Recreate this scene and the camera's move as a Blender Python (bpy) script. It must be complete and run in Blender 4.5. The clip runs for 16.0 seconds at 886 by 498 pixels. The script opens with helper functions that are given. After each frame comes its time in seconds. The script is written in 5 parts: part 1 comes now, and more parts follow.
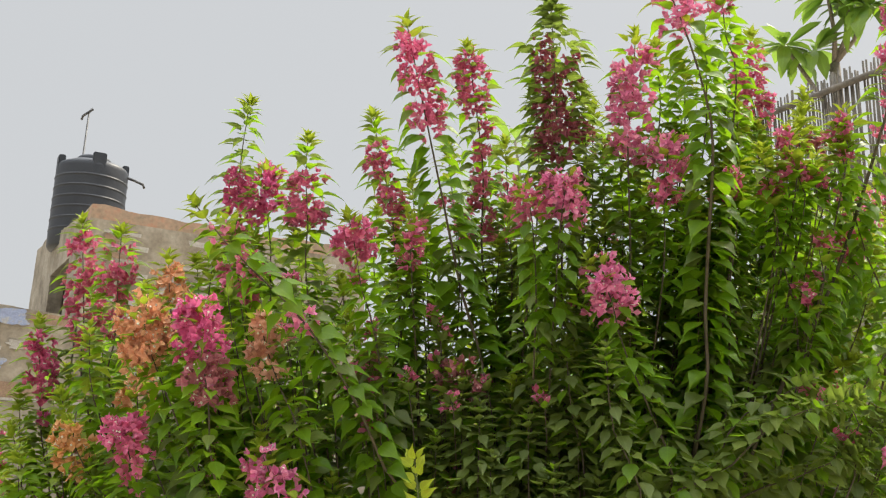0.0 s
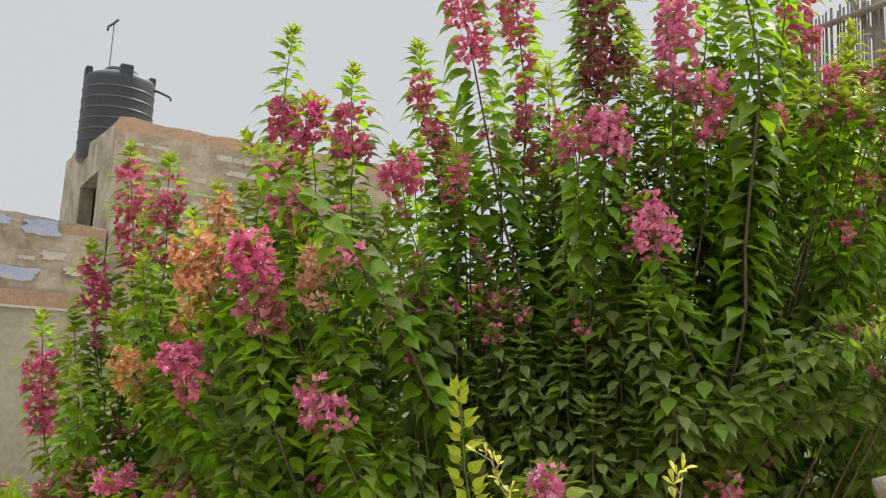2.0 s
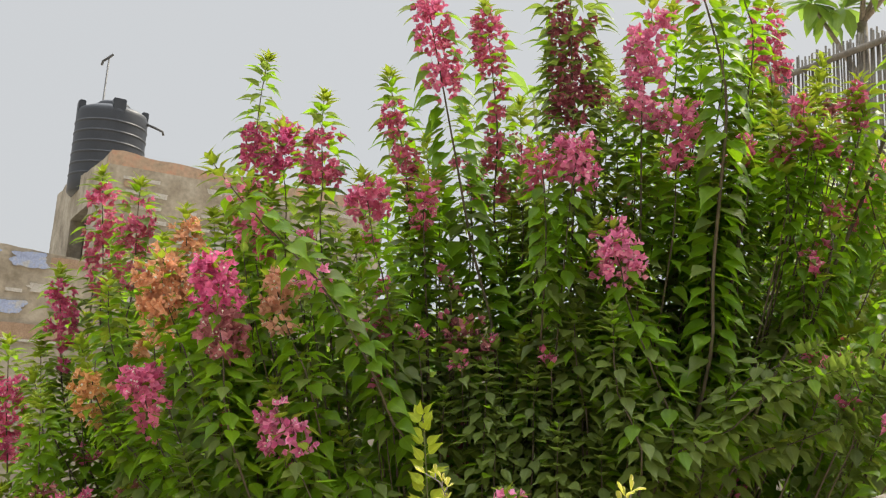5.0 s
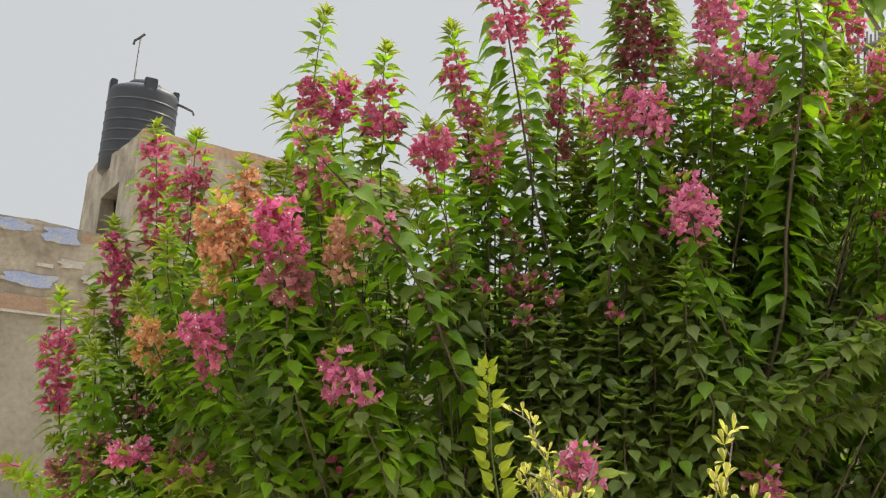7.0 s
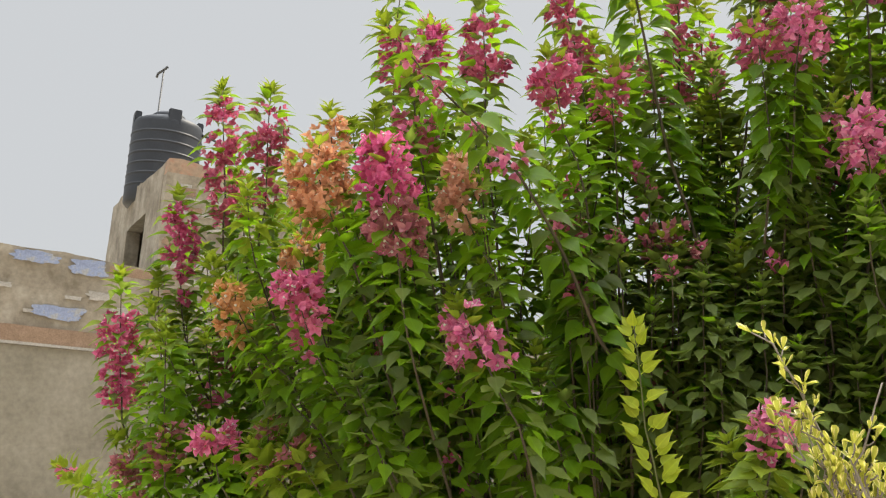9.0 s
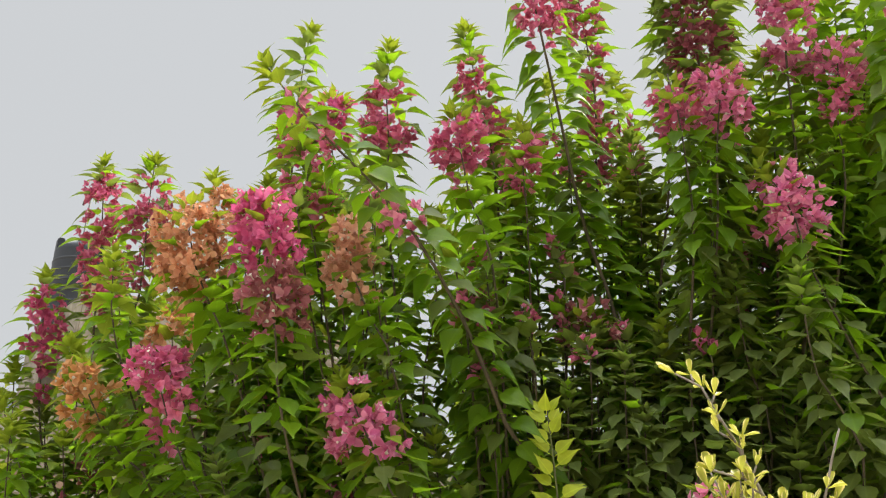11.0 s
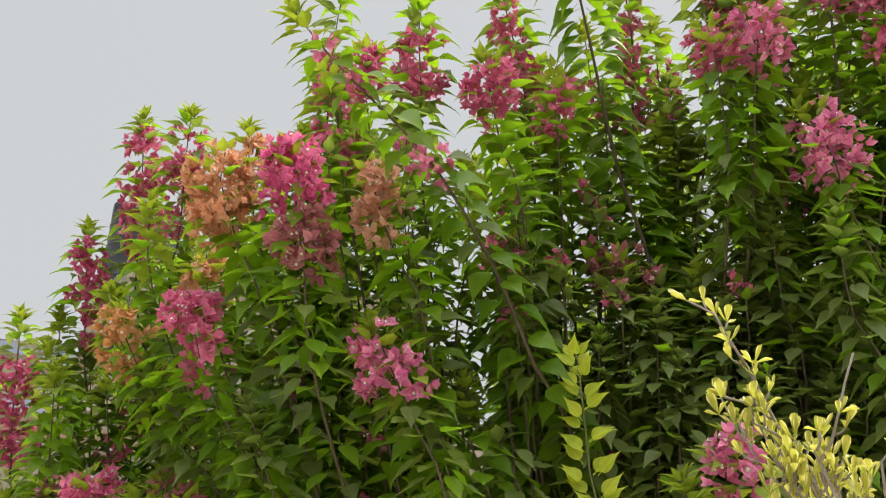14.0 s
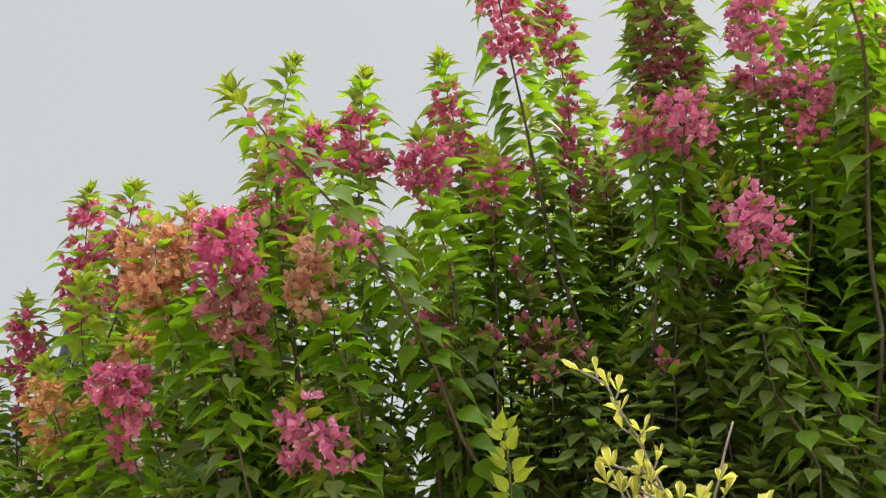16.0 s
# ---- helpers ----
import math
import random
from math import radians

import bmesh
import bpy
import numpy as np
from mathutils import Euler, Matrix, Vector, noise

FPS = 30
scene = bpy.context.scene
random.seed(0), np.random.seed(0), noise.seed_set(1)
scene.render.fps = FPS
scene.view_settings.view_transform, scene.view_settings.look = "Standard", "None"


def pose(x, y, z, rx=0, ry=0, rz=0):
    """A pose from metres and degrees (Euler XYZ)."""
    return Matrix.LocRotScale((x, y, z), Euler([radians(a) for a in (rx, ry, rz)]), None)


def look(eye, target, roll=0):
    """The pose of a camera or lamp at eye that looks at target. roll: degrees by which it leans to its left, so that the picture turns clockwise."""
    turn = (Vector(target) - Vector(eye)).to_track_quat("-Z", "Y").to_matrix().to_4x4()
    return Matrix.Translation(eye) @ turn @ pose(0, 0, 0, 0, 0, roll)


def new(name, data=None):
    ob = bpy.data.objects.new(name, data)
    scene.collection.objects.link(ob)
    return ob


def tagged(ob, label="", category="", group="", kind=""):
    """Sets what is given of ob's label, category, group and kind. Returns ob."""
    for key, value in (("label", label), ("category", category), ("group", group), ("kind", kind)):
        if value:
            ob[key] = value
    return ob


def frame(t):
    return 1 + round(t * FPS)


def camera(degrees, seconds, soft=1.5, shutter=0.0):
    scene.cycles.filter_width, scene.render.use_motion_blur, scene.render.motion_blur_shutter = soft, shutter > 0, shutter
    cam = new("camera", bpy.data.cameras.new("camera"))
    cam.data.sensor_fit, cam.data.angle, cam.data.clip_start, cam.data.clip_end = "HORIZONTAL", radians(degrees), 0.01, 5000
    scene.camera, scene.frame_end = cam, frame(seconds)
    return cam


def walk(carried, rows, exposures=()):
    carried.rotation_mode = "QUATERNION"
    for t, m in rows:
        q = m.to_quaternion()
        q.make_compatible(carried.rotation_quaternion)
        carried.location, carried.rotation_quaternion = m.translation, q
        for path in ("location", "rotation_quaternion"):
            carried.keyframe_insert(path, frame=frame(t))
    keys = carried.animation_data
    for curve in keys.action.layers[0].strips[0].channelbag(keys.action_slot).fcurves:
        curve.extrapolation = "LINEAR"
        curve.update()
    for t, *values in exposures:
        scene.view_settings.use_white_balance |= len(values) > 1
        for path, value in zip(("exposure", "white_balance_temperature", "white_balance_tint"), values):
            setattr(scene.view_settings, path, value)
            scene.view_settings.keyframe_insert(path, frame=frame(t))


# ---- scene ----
cam = camera(50.0, 16.0, soft=1.2)
PATH = [
    (0, (0.414, 0.622, 1.647), (0.253, 2.553, 2.144), 1.6),
    (0.5, (0.482, 0.593, 1.659), (0.323, 2.535, 2.113), 1.6),
    (1, (0.441, 0.574, 1.668), (0.289, 2.514, 2.129), 1.3),
    (1.5, (0.379, 0.575, 1.669), (0.185, 2.538, 2.004), 2.1),
    (2, (0.38, 0.581, 1.673), (0.173, 2.545, 1.992), 2.6),
    (2.5, (0.385, 0.58, 1.675), (0.18, 2.544, 1.996), 2.6),
    (3, (0.381, 0.579, 1.669), (0.177, 2.537, 2.023), 2.0),
    (3.5, (0.396, 0.587, 1.652), (0.192, 2.542, 2.025), 1.9),
    (4, (0.398, 0.594, 1.656), (0.209, 2.547, 2.04), 1.9),
    (4.2, (0.396, 0.593, 1.657), (0.209, 2.542, 2.062), 1.9),
    (6.3, (0.486, 0.602, 1.638), (0.272, 2.554, 2.019), 5.4),
    (6.5, (0.474, 0.604, 1.627), (0.257, 2.554, 2.013), 5.3),
    (7, (0.354, 0.635, 1.599), (0.112, 2.585, 1.969), 4.4),
    (7.5, (0.225, 0.668, 1.582), (0.067, 2.634, 1.913), 2.9),
    (8, (0.193, 0.711, 1.56), (0.068, 2.659, 1.994), 3.0),
    (8.5, (0.206, 0.797, 1.528), (-0.013, 2.742, 1.937), 3.0),
    (9, (0.178, 0.855, 1.509), (-0.107, 2.786, 1.943), 3.2),
    (9.5, (0.081, 0.895, 1.484), (0.047, 2.814, 2.049), 3.1),
    (9.7, (0.063, 0.922, 1.481), (0.12, 2.833, 2.067), 2.0),
    (11.8, (0.284, 1.053, 1.46), (0.015, 2.885, 2.217), 2.7),
    (12, (0.271, 1.055, 1.455), (-0.005, 2.913, 2.14), 2.4),
    (12.5, (0.238, 1.048, 1.449), (-0.113, 2.934, 2.013), 3.3),
    (13, (0.236, 1.05, 1.452), (-0.106, 2.922, 2.067), 3.2),
    (13.5, (0.239, 1.051, 1.453), (-0.042, 2.908, 2.141), 3.2),
    (14, (0.24, 1.045, 1.454), (-0.02, 2.923, 2.091), 3.3),
    (14.5, (0.242, 1.046, 1.46), (-0.01, 2.92, 2.11), 5.1),
    (15, (0.252, 1.045, 1.463), (0.025, 2.915, 2.136), 5.3),
    (15.5, (0.257, 1.044, 1.46), (0.055, 2.892, 2.197), 4.0),
    (16, (0.286, 1.037, 1.446), (0.091, 2.862, 2.241), 3.1),
]
walk(cam, [(t, look(eye, target, roll)) for t, eye, target, roll in PATH])

# ---- world, sun, exposure ----
SUN_AZIMUTH, SUN_HEIGHT = 46.0, 54.0      # degrees from +y towards +x, and above the horizon
world = bpy.data.worlds.new("hazy_sky")
scene.world = world
world.use_nodes = True
wn, wl = world.node_tree.nodes, world.node_tree.links
wn.clear()
sky = wn.new("ShaderNodeTexSky")
sky.sky_type = "NISHITA"
sky.sun_disc = False
sky.sun_elevation, sky.sun_rotation = radians(SUN_HEIGHT), radians(SUN_AZIMUTH)
sky.dust_density, sky.air_density = 6.0, 1.0
haze = wn.new("ShaderNodeMixRGB")
haze.inputs["Fac"].default_value = 0.93
haze.inputs["Color2"].default_value = (5.24, 5.38, 5.5, 1)
back = wn.new("ShaderNodeBackground")
back.inputs["Strength"].default_value = 0.1
wout = wn.new("ShaderNodeOutputWorld")
wl.new(sky.outputs["Color"], haze.inputs["Color1"])
# the sky is brightened towards the zenith, above the view, to light the leaves
w_co, w_sep, w_high, w_mul = wn.new("ShaderNodeTexCoord"), wn.new("ShaderNodeSeparateXYZ"), wn.new("ShaderNodeMapRange"), wn.new("ShaderNodeVectorMath")
w_high.interpolation_type = "SMOOTHSTEP"
for key, value in (("From Min", 0.6), ("From Max", 1.0), ("To Min", 1.0), ("To Max", 6.7)):
    w_high.inputs[key].default_value = value
w_mul.operation = "SCALE"
wl.new(w_co.outputs["Generated"], w_sep.inputs[0])
wl.new(w_sep.outputs["Z"], w_high.inputs["Value"])
wl.new(haze.outputs["Color"], w_mul.inputs[0])
wl.new(w_high.outputs[0], w_mul.inputs["Scale"])
wl.new(w_mul.outputs[0], back.inputs["Color"])
wl.new(back.outputs["Background"], wout.inputs["Surface"])

sun = new("sun", bpy.data.lights.new("sun", "SUN"))
sun.data.energy, sun.data.angle, sun.data.color = 3.7, radians(8), (1.0, 0.92, 0.76)
_a, _h = radians(SUN_AZIMUTH), radians(SUN_HEIGHT)
SUN_WAY = Vector((math.sin(_a) * math.cos(_h), math.cos(_a) * math.cos(_h), math.sin(_h)))
sun.matrix_world = look(SUN_WAY * 40, (0, 0, 0))
scene.view_settings.exposure = 0.3


# ---- materials ----
def nodes_of(name):
    m = bpy.data.materials.new(name)
    m.use_nodes = True
    n, l = m.node_tree.nodes, m.node_tree.links
    return m, n, l, n["Principled BSDF"], n["Material Output"]


def set_ramp(ramp, stops):
    e = ramp.color_ramp.elements
    while len(e) < len(stops):
        e.new(0.5)
    for el, (p, c) in zip(e, stops):
        el.position, el.color = p, (*c, 1)


def rough_surface(name, colours, scale, rough, bump=0.3, fine=40.0, metal=0.0, depth=0.01):
    """A mineral, wooden or painted surface: colours in patches of 1/scale metres with fine grain and relief."""
    m, n, l, bsdf, out = nodes_of(name)
    co = n.new("ShaderNodeTexCoord")
    big, small, ramp, mix = n.new("ShaderNodeTexNoise"), n.new("ShaderNodeTexNoise"), n.new("ShaderNodeValToRGB"), n.new("ShaderNodeMixRGB")
    big.inputs["Scale"].default_value, big.inputs["Detail"].default_value = scale, 6
    big.inputs["Roughness"].default_value = 0.62
    small.inputs["Scale"].default_value, small.inputs["Detail"].default_value = fine, 5
    set_ramp(ramp, colours)
    mix.blend_type = "OVERLAY"
    mix.inputs["Fac"].default_value = 0.35
    b = n.new("ShaderNodeBump")
    b.inputs["Strength"].default_value, b.inputs["Distance"].default_value = bump, depth
    l.new(co.outputs["Object"], big.inputs["Vector"])
    l.new(co.outputs["Object"], small.inputs["Vector"])
    l.new(big.outputs["Fac"], ramp.inputs["Fac"])
    l.new(ramp.outputs["Color"], mix.inputs["Color1"])
    l.new(small.outputs["Fac"], mix.inputs["Color2"])
    l.new(mix.outputs["Color"], bsdf.inputs["Base Color"])
    l.new(small.outputs["Fac"], b.inputs["Height"])
    l.new(b.outputs["Normal"], bsdf.inputs["Normal"])
    bsdf.inputs["Roughness"].default_value, bsdf.inputs["Metallic"].default_value = rough, metal
    return m


def leaf_surface(name, dark, light, glow, rough=0.42, through_it=0.35, vein=1.25, edge=None, rim_from=0.08, rim_to=0.13, rim_most=1.0):
    """A leaf or bract: tone varies from piece to piece, veins by its own length and width, some light comes through."""
    m, n, l, bsdf, out = nodes_of(name)
    geo, info, add, fr = n.new("ShaderNodeNewGeometry"), n.new("ShaderNodeObjectInfo"), n.new("ShaderNodeMath"), n.new("ShaderNodeMath")
    fr.operation = "FRACT"
    l.new(geo.outputs["Random Per Island"], add.inputs[0])
    l.new(info.outputs["Random"], add.inputs[1])
    l.new(add.outputs[0], fr.inputs[0])
    ramp = n.new("ShaderNodeValToRGB")
    set_ramp(ramp, [(0.0, dark), (1.0, light)])
    l.new(fr.outputs[0], ramp.inputs["Fac"])
    uv, sep = n.new("ShaderNodeUVMap"), n.new("ShaderNodeSeparateXYZ")
    l.new(uv.outputs["UV"], sep.inputs[0])
    off, rib = n.new("ShaderNodeMath"), n.new("ShaderNodeMapRange")
    off.operation = "SUBTRACT"
    off.inputs[1].default_value = 0.5
    l.new(sep.outputs["Y"], off.inputs[0])
    ab = n.new("ShaderNodeMath")
    ab.operation = "ABSOLUTE"
    l.new(off.outputs[0], ab.inputs[0])
    rib.inputs["From Min"].default_value, rib.inputs["From Max"].default_value = 0.0, 0.035
    rib.inputs["To Min"].default_value, rib.inputs["To Max"].default_value = 1.0, 0.0
    l.new(ab.outputs[0], rib.inputs["Value"])
    wave, slant = n.new("ShaderNodeTexWave"), n.new("ShaderNodeCombineXYZ")
    s1 = n.new("ShaderNodeMath")
    s1.operation = "SUBTRACT"
    l.new(sep.outputs["X"], s1.inputs[0])
    l.new(ab.outputs[0], s1.inputs[1])
    l.new(s1.outputs[0], slant.inputs["X"])
    wave.inputs["Scale"].default_value, wave.inputs["Distortion"].default_value = 2.2, 1.0
    l.new(slant.outputs[0], wave.inputs["Vector"])
    noise_t = n.new("ShaderNodeTexNoise")
    noise_t.inputs["Scale"].default_value = 120
    co = n.new("ShaderNodeTexCoord")
    l.new(co.outputs["Object"], noise_t.inputs["Vector"])
    veined = n.new("ShaderNodeMixRGB")
    veined.blend_type = "MULTIPLY"
    veined.inputs["Color2"].default_value = (vein, vein, vein, 1)
    l.new(rib.outputs[0], veined.inputs["Fac"])
    l.new(ramp.outputs["Color"], veined.inputs["Color1"])
    last = veined
    if edge:
        rim, rr = n.new("ShaderNodeMixRGB"), n.new("ShaderNodeMapRange")
        rr.inputs["From Min"].default_value, rr.inputs["From Max"].default_value = rim_from, rim_to
        rr.inputs["To Max"].default_value = rim_most
        l.new(ab.outputs[0], rr.inputs["Value"])
        l.new(rr.outputs[0], rim.inputs["Fac"])
        l.new(veined.outputs["Color"], rim.inputs["Color1"])
        rim.inputs["Color2"].default_value = (*edge, 1)
        last = rim
    spots = n.new("ShaderNodeMixRGB")
    spots.blend_type, spots.inputs["Fac"].default_value = "OVERLAY", 0.3
    l.new(last.outputs["Color"], spots.inputs["Color1"])
    l.new(noise_t.outputs["Fac"], spots.inputs["Color2"])
    l.new(spots.outputs["Color"], bsdf.inputs["Base Color"])
    b = n.new("ShaderNodeBump")
    b.inputs["Strength"].default_value, b.inputs["Distance"].default_value = 0.06, 0.0012
    l.new(wave.outputs["Fac"], b.inputs["Height"])
    l.new(b.outputs["Normal"], bsdf.inputs["Normal"])
    bsdf.inputs["Roughness"].default_value = rough
    bsdf.inputs["Specular IOR Level"].default_value = 0.33
    tr, blend, tint = n.new("ShaderNodeBsdfTranslucent"), n.new("ShaderNodeMixShader"), n.new("ShaderNodeMixRGB")
    tint.inputs["Fac"].default_value = 0.5
    tint.inputs["Color2"].default_value = (*glow, 1)
    l.new(spots.outputs["Color"], tint.inputs["Color1"])
    l.new(tint.outputs["Color"], tr.inputs["Color"])
    blend.inputs["Fac"].default_value = through_it
    l.new(bsdf.outputs[0], blend.inputs[1])
    l.new(tr.outputs[0], blend.inputs[2])
    l.new(blend.outputs[0], out.inputs["Surface"])
    return m


LEAF = {
    "mature": leaf_surface("bougainvillea_leaf", (0.096, 0.128, 0.034), (0.160, 0.204, 0.050), (0.38, 0.53, 0.04), 0.48, 0.46),
    "green": leaf_surface("fresh_leaf", (0.094, 0.182, 0.010), (0.165, 0.285, 0.016), (0.44, 0.76, 0.01), 0.46, 0.53),
    "yellow": leaf_surface("sprout_leaf", (0.42, 0.50, 0.03), (0.56, 0.62, 0.05), (0.8, 0.88, 0.05), 0.5, 0.46),
    "lime": leaf_surface("young_leaf", (0.135, 0.205, 0.016), (0.22, 0.285, 0.026), (0.54, 0.62, 0.03), 0.5, 0.39),
}
BRACT = {
    "pink": leaf_surface("pink_bract", (0.504, 0.073, 0.190), (0.823, 0.268, 0.440), (0.900, 0.220, 0.405), 0.6, 0.33, 0.9, (0.851, 0.407, 0.529), 0.14, 0.42, 0.4),
    "hot": leaf_surface("magenta_bract", (0.484, 0.057, 0.185), (0.813, 0.220, 0.432), (0.900, 0.163, 0.405), 0.6, 0.33, 0.9, (0.851, 0.350, 0.529), 0.14, 0.42, 0.4),
    # the pink bract again, lightened to look lit
    "bright": leaf_surface("lit_pink_bract", (0.581, 0.106, 0.282), (0.871, 0.358, 0.546), (0.920, 0.293, 0.475), 0.6, 0.33, 0.9, (0.891, 0.471, 0.616), 0.14, 0.42, 0.4),
    "dull": leaf_surface("dull_bract", (0.334, 0.088, 0.114), (0.546, 0.238, 0.255), (0.686, 0.246, 0.290), 0.65, 0.33, 0.9, (0.651, 0.378, 0.378), 0.14, 0.42, 0.4),
    # the pink bract again, darkened to look shaded
    "dark": leaf_surface("shaded_pink_bract", (0.269, 0.056, 0.082), (0.464, 0.148, 0.202), (0.561, 0.120, 0.195), 0.6, 0.3, 0.9, (0.524, 0.239, 0.299), 0.14, 0.42, 0.4),
    "orange": leaf_surface("orange_bract", (0.528, 0.213, 0.103), (0.823, 0.485, 0.296), (0.929, 0.466, 0.256), 0.6, 0.33, 0.9, (0.908, 0.637, 0.473), 0.14, 0.42, 0.4),
    "peach": leaf_surface("peach_bract", (0.570, 0.274, 0.187), (0.781, 0.445, 0.335), (0.929, 0.485, 0.355), 0.6, 0.33, 0.9, (0.908, 0.658, 0.542), 0.14, 0.42, 0.4),
    "brown": leaf_surface("apricot_bract", (0.528, 0.253, 0.088), (0.718, 0.405, 0.197), (0.887, 0.476, 0.187), 0.6, 0.33, 0.9, (0.866, 0.607, 0.374), 0.14, 0.42, 0.4),
}
FLOWER = leaf_surface("cream_flower", (0.75, 0.72, 0.6), (0.85, 0.82, 0.72), (0.9, 0.88, 0.7), 0.6, 0.3, 1.0)
STEM = rough_surface("woody_stem", [(0.3, (0.06, 0.045, 0.03)), (0.7, (0.13, 0.095, 0.06))], 60, 0.75, 0.6, 400, depth=0.001)
YOUNG_STEM = rough_surface("young_stem", [(0.3, (0.10, 0.09, 0.035)), (0.7, (0.13, 0.15, 0.04))], 60, 0.6, 0.4, 400, depth=0.001)
VARIEGATED = leaf_surface("variegated_leaf", (0.30, 0.33, 0.045), (0.45, 0.45, 0.07), (0.80, 0.76, 0.12), 0.45, 0.40, 1.1, edge=(0.82, 0.72, 0.34), rim_from=0.12, rim_to=0.18)
TWIG = rough_surface("grey_twig", [(0.3, (0.16, 0.13, 0.10)), (0.7, (0.30, 0.26, 0.21))], 50, 0.8, 0.5, 300, depth=0.001)
PLASTER = rough_surface("weathered_plaster", [(0.28, (0.18, 0.16, 0.12)), (0.5, (0.265, 0.24, 0.185)), (0.75, (0.35, 0.315, 0.255))], 0.9, 0.9, 0.5, 14)
TOWER_PLASTER = rough_surface("bare_plaster", [(0.3, (0.17, 0.14, 0.10)), (0.5, (0.30, 0.26, 0.20)), (0.72, (0.42, 0.375, 0.30))], 2.2, 0.92, 0.6, 18)
PALE_BRICK = rough_surface("whitewashed_brick", [(0.3, (0.33, 0.31, 0.27)), (0.7, (0.47, 0.44, 0.40))], 8, 0.9, 0.5, 50)
RED_BRICK = rough_surface("red_brick", [(0.3, (0.24, 0.16, 0.105)), (0.7, (0.35, 0.24, 0.165))], 8, 0.9, 0.5, 50)
BLUE_PAINT = rough_surface("flaking_blue_paint", [(0.35, (0.24, 0.28, 0.40)), (0.52, (0.29, 0.34, 0.49)), (0.62, (0.36, 0.36, 0.36))], 7, 0.8, 0.3, 40)
TANK = rough_surface("black_polyethylene", [(0.3, (0.020, 0.023, 0.030)), (0.7, (0.034, 0.039, 0.048))], 2, 0.5, 0.1, 60)
PIPE = rough_surface("grey_pipe", [(0.3, (0.06, 0.06, 0.062)), (0.7, (0.10, 0.10, 0.10))], 6, 0.5, 0.2, 60, 0.2)
OLD_WOOD = rough_surface("weathered_wood", [(0.25, (0.07, 0.055, 0.042)), (0.5, (0.18, 0.15, 0.115)), (0.8, (0.31, 0.27, 0.215))], 26, 0.88, 1.0, 130, depth=0.006)
REED = rough_surface("grey_reed", [(0.3, (0.085, 0.075, 0.06)), (0.7, (0.19, 0.17, 0.14))], 7, 0.85, 0.5, 60)
EARTH = rough_surface("dry_earth", [(0.3, (0.34, 0.29, 0.22)), (0.7, (0.46, 0.40, 0.31))], 1.5, 0.95, 0.6, 30)
COPING = rough_surface("crumbling_coping", [(0.3, (0.25, 0.20, 0.14)), (0.5, (0.37, 0.26, 0.18)), (0.68, (0.44, 0.22, 0.14))], 5, 0.92, 0.6, 18)
HEDGE = leaf_surface("hedge_leaf", (0.12, 0.17, 0.015), (0.21, 0.26, 0.025), (0.42, 0.48, 0.03), 0.5, 0.42)
PLUMERIA = leaf_surface("frangipani_leaf", (0.10, 0.19, 0.03), (0.17, 0.29, 0.05), (0.42, 0.62, 0.06), 0.4, 0.45)


# ---- mesh helpers ----
def part(name, data, parent=None, label="", kind=""):
    ob = new(name, data)
    ob.parent = parent
    return tagged(ob, label, kind=kind)


def mesh_from(name, verts, faces, mats, uvs=None, slots=None, smooth=True):
    me = bpy.data.meshes.new(name)
    me.from_pydata([tuple(map(float, v)) for v in verts], [], faces)
    for m in mats:
        me.materials.append(m)
    if slots is not None:
        me.polygons.foreach_set("material_index", np.asarray(slots, np.int32))
    if uvs is not None:
        layer = me.uv_layers.new(name="UVMap")
        idx = np.empty(len(me.loops), np.int32)
        me.loops.foreach_get("vertex_index", idx)
        layer.data.foreach_set("uv", np.asarray(uvs, np.float32)[idx].ravel())
    if smooth:
        me.polygons.foreach_set("use_smooth", np.ones(len(me.polygons), bool))
    me.update()
    return me


def blade(curl=0.25, fold=0.3, widths=(0.14, 0.29, 0.28, 0.11), stations=(0.05, 0.24, 0.5, 0.79), stalk=0.16, back_set=0.02):
    """A pointed leaf of length 1 along x with its face to z, on a short stalk: vertices, faces and uvs."""
    v, uv = [(0, 0, 0)], [(0, 0.5)]
    for k, (x, w) in enumerate(zip(stations, widths)):
        for side in (-1, 0, 1):
            xs = x - (back_set if side and k == 0 else 0)
            v.append((xs, side * w, -curl * xs * xs + fold * w * abs(side)))
            uv.append((xs, 0.5 + side * w))
    v.append((1.0, 0, -curl * 1.15))
    uv.append((1, 0.5))
    f = [(0, 2, 1), (0, 3, 2)]
    for k in range(len(stations) - 1):
        a, b = 1 + 3 * k, 4 + 3 * k
        f += [(a, a + 1, b + 1, b), (a + 1, a + 2, b + 2, b + 1)]
    e, t = 1 + 3 * (len(stations) - 1), len(v) - 1
    f += [(e, e + 1, t), (e + 1, e + 2, t)]
    if stalk:
        s = len(v)
        v += [(-stalk, -0.016, 0.02), (-stalk, 0.016, 0.02), (0.04, 0.016, 0), (0.04, -0.016, 0)]
        uv += [(0, 0.5)] * 4
        f.append((s, s + 3, s + 2, s + 1))
    return np.array(v, float), f, np.array(uv, float)


def unit(v):
    v = np.asarray(v, float)
    return v / (np.linalg.norm(v) + 1e-9)


def axes_for(way, up):
    """Length, side and face directions of a leaf."""
    x = unit(way)
    y = unit(np.cross(up, x))
    return np.stack([x, y, np.cross(x, y)])


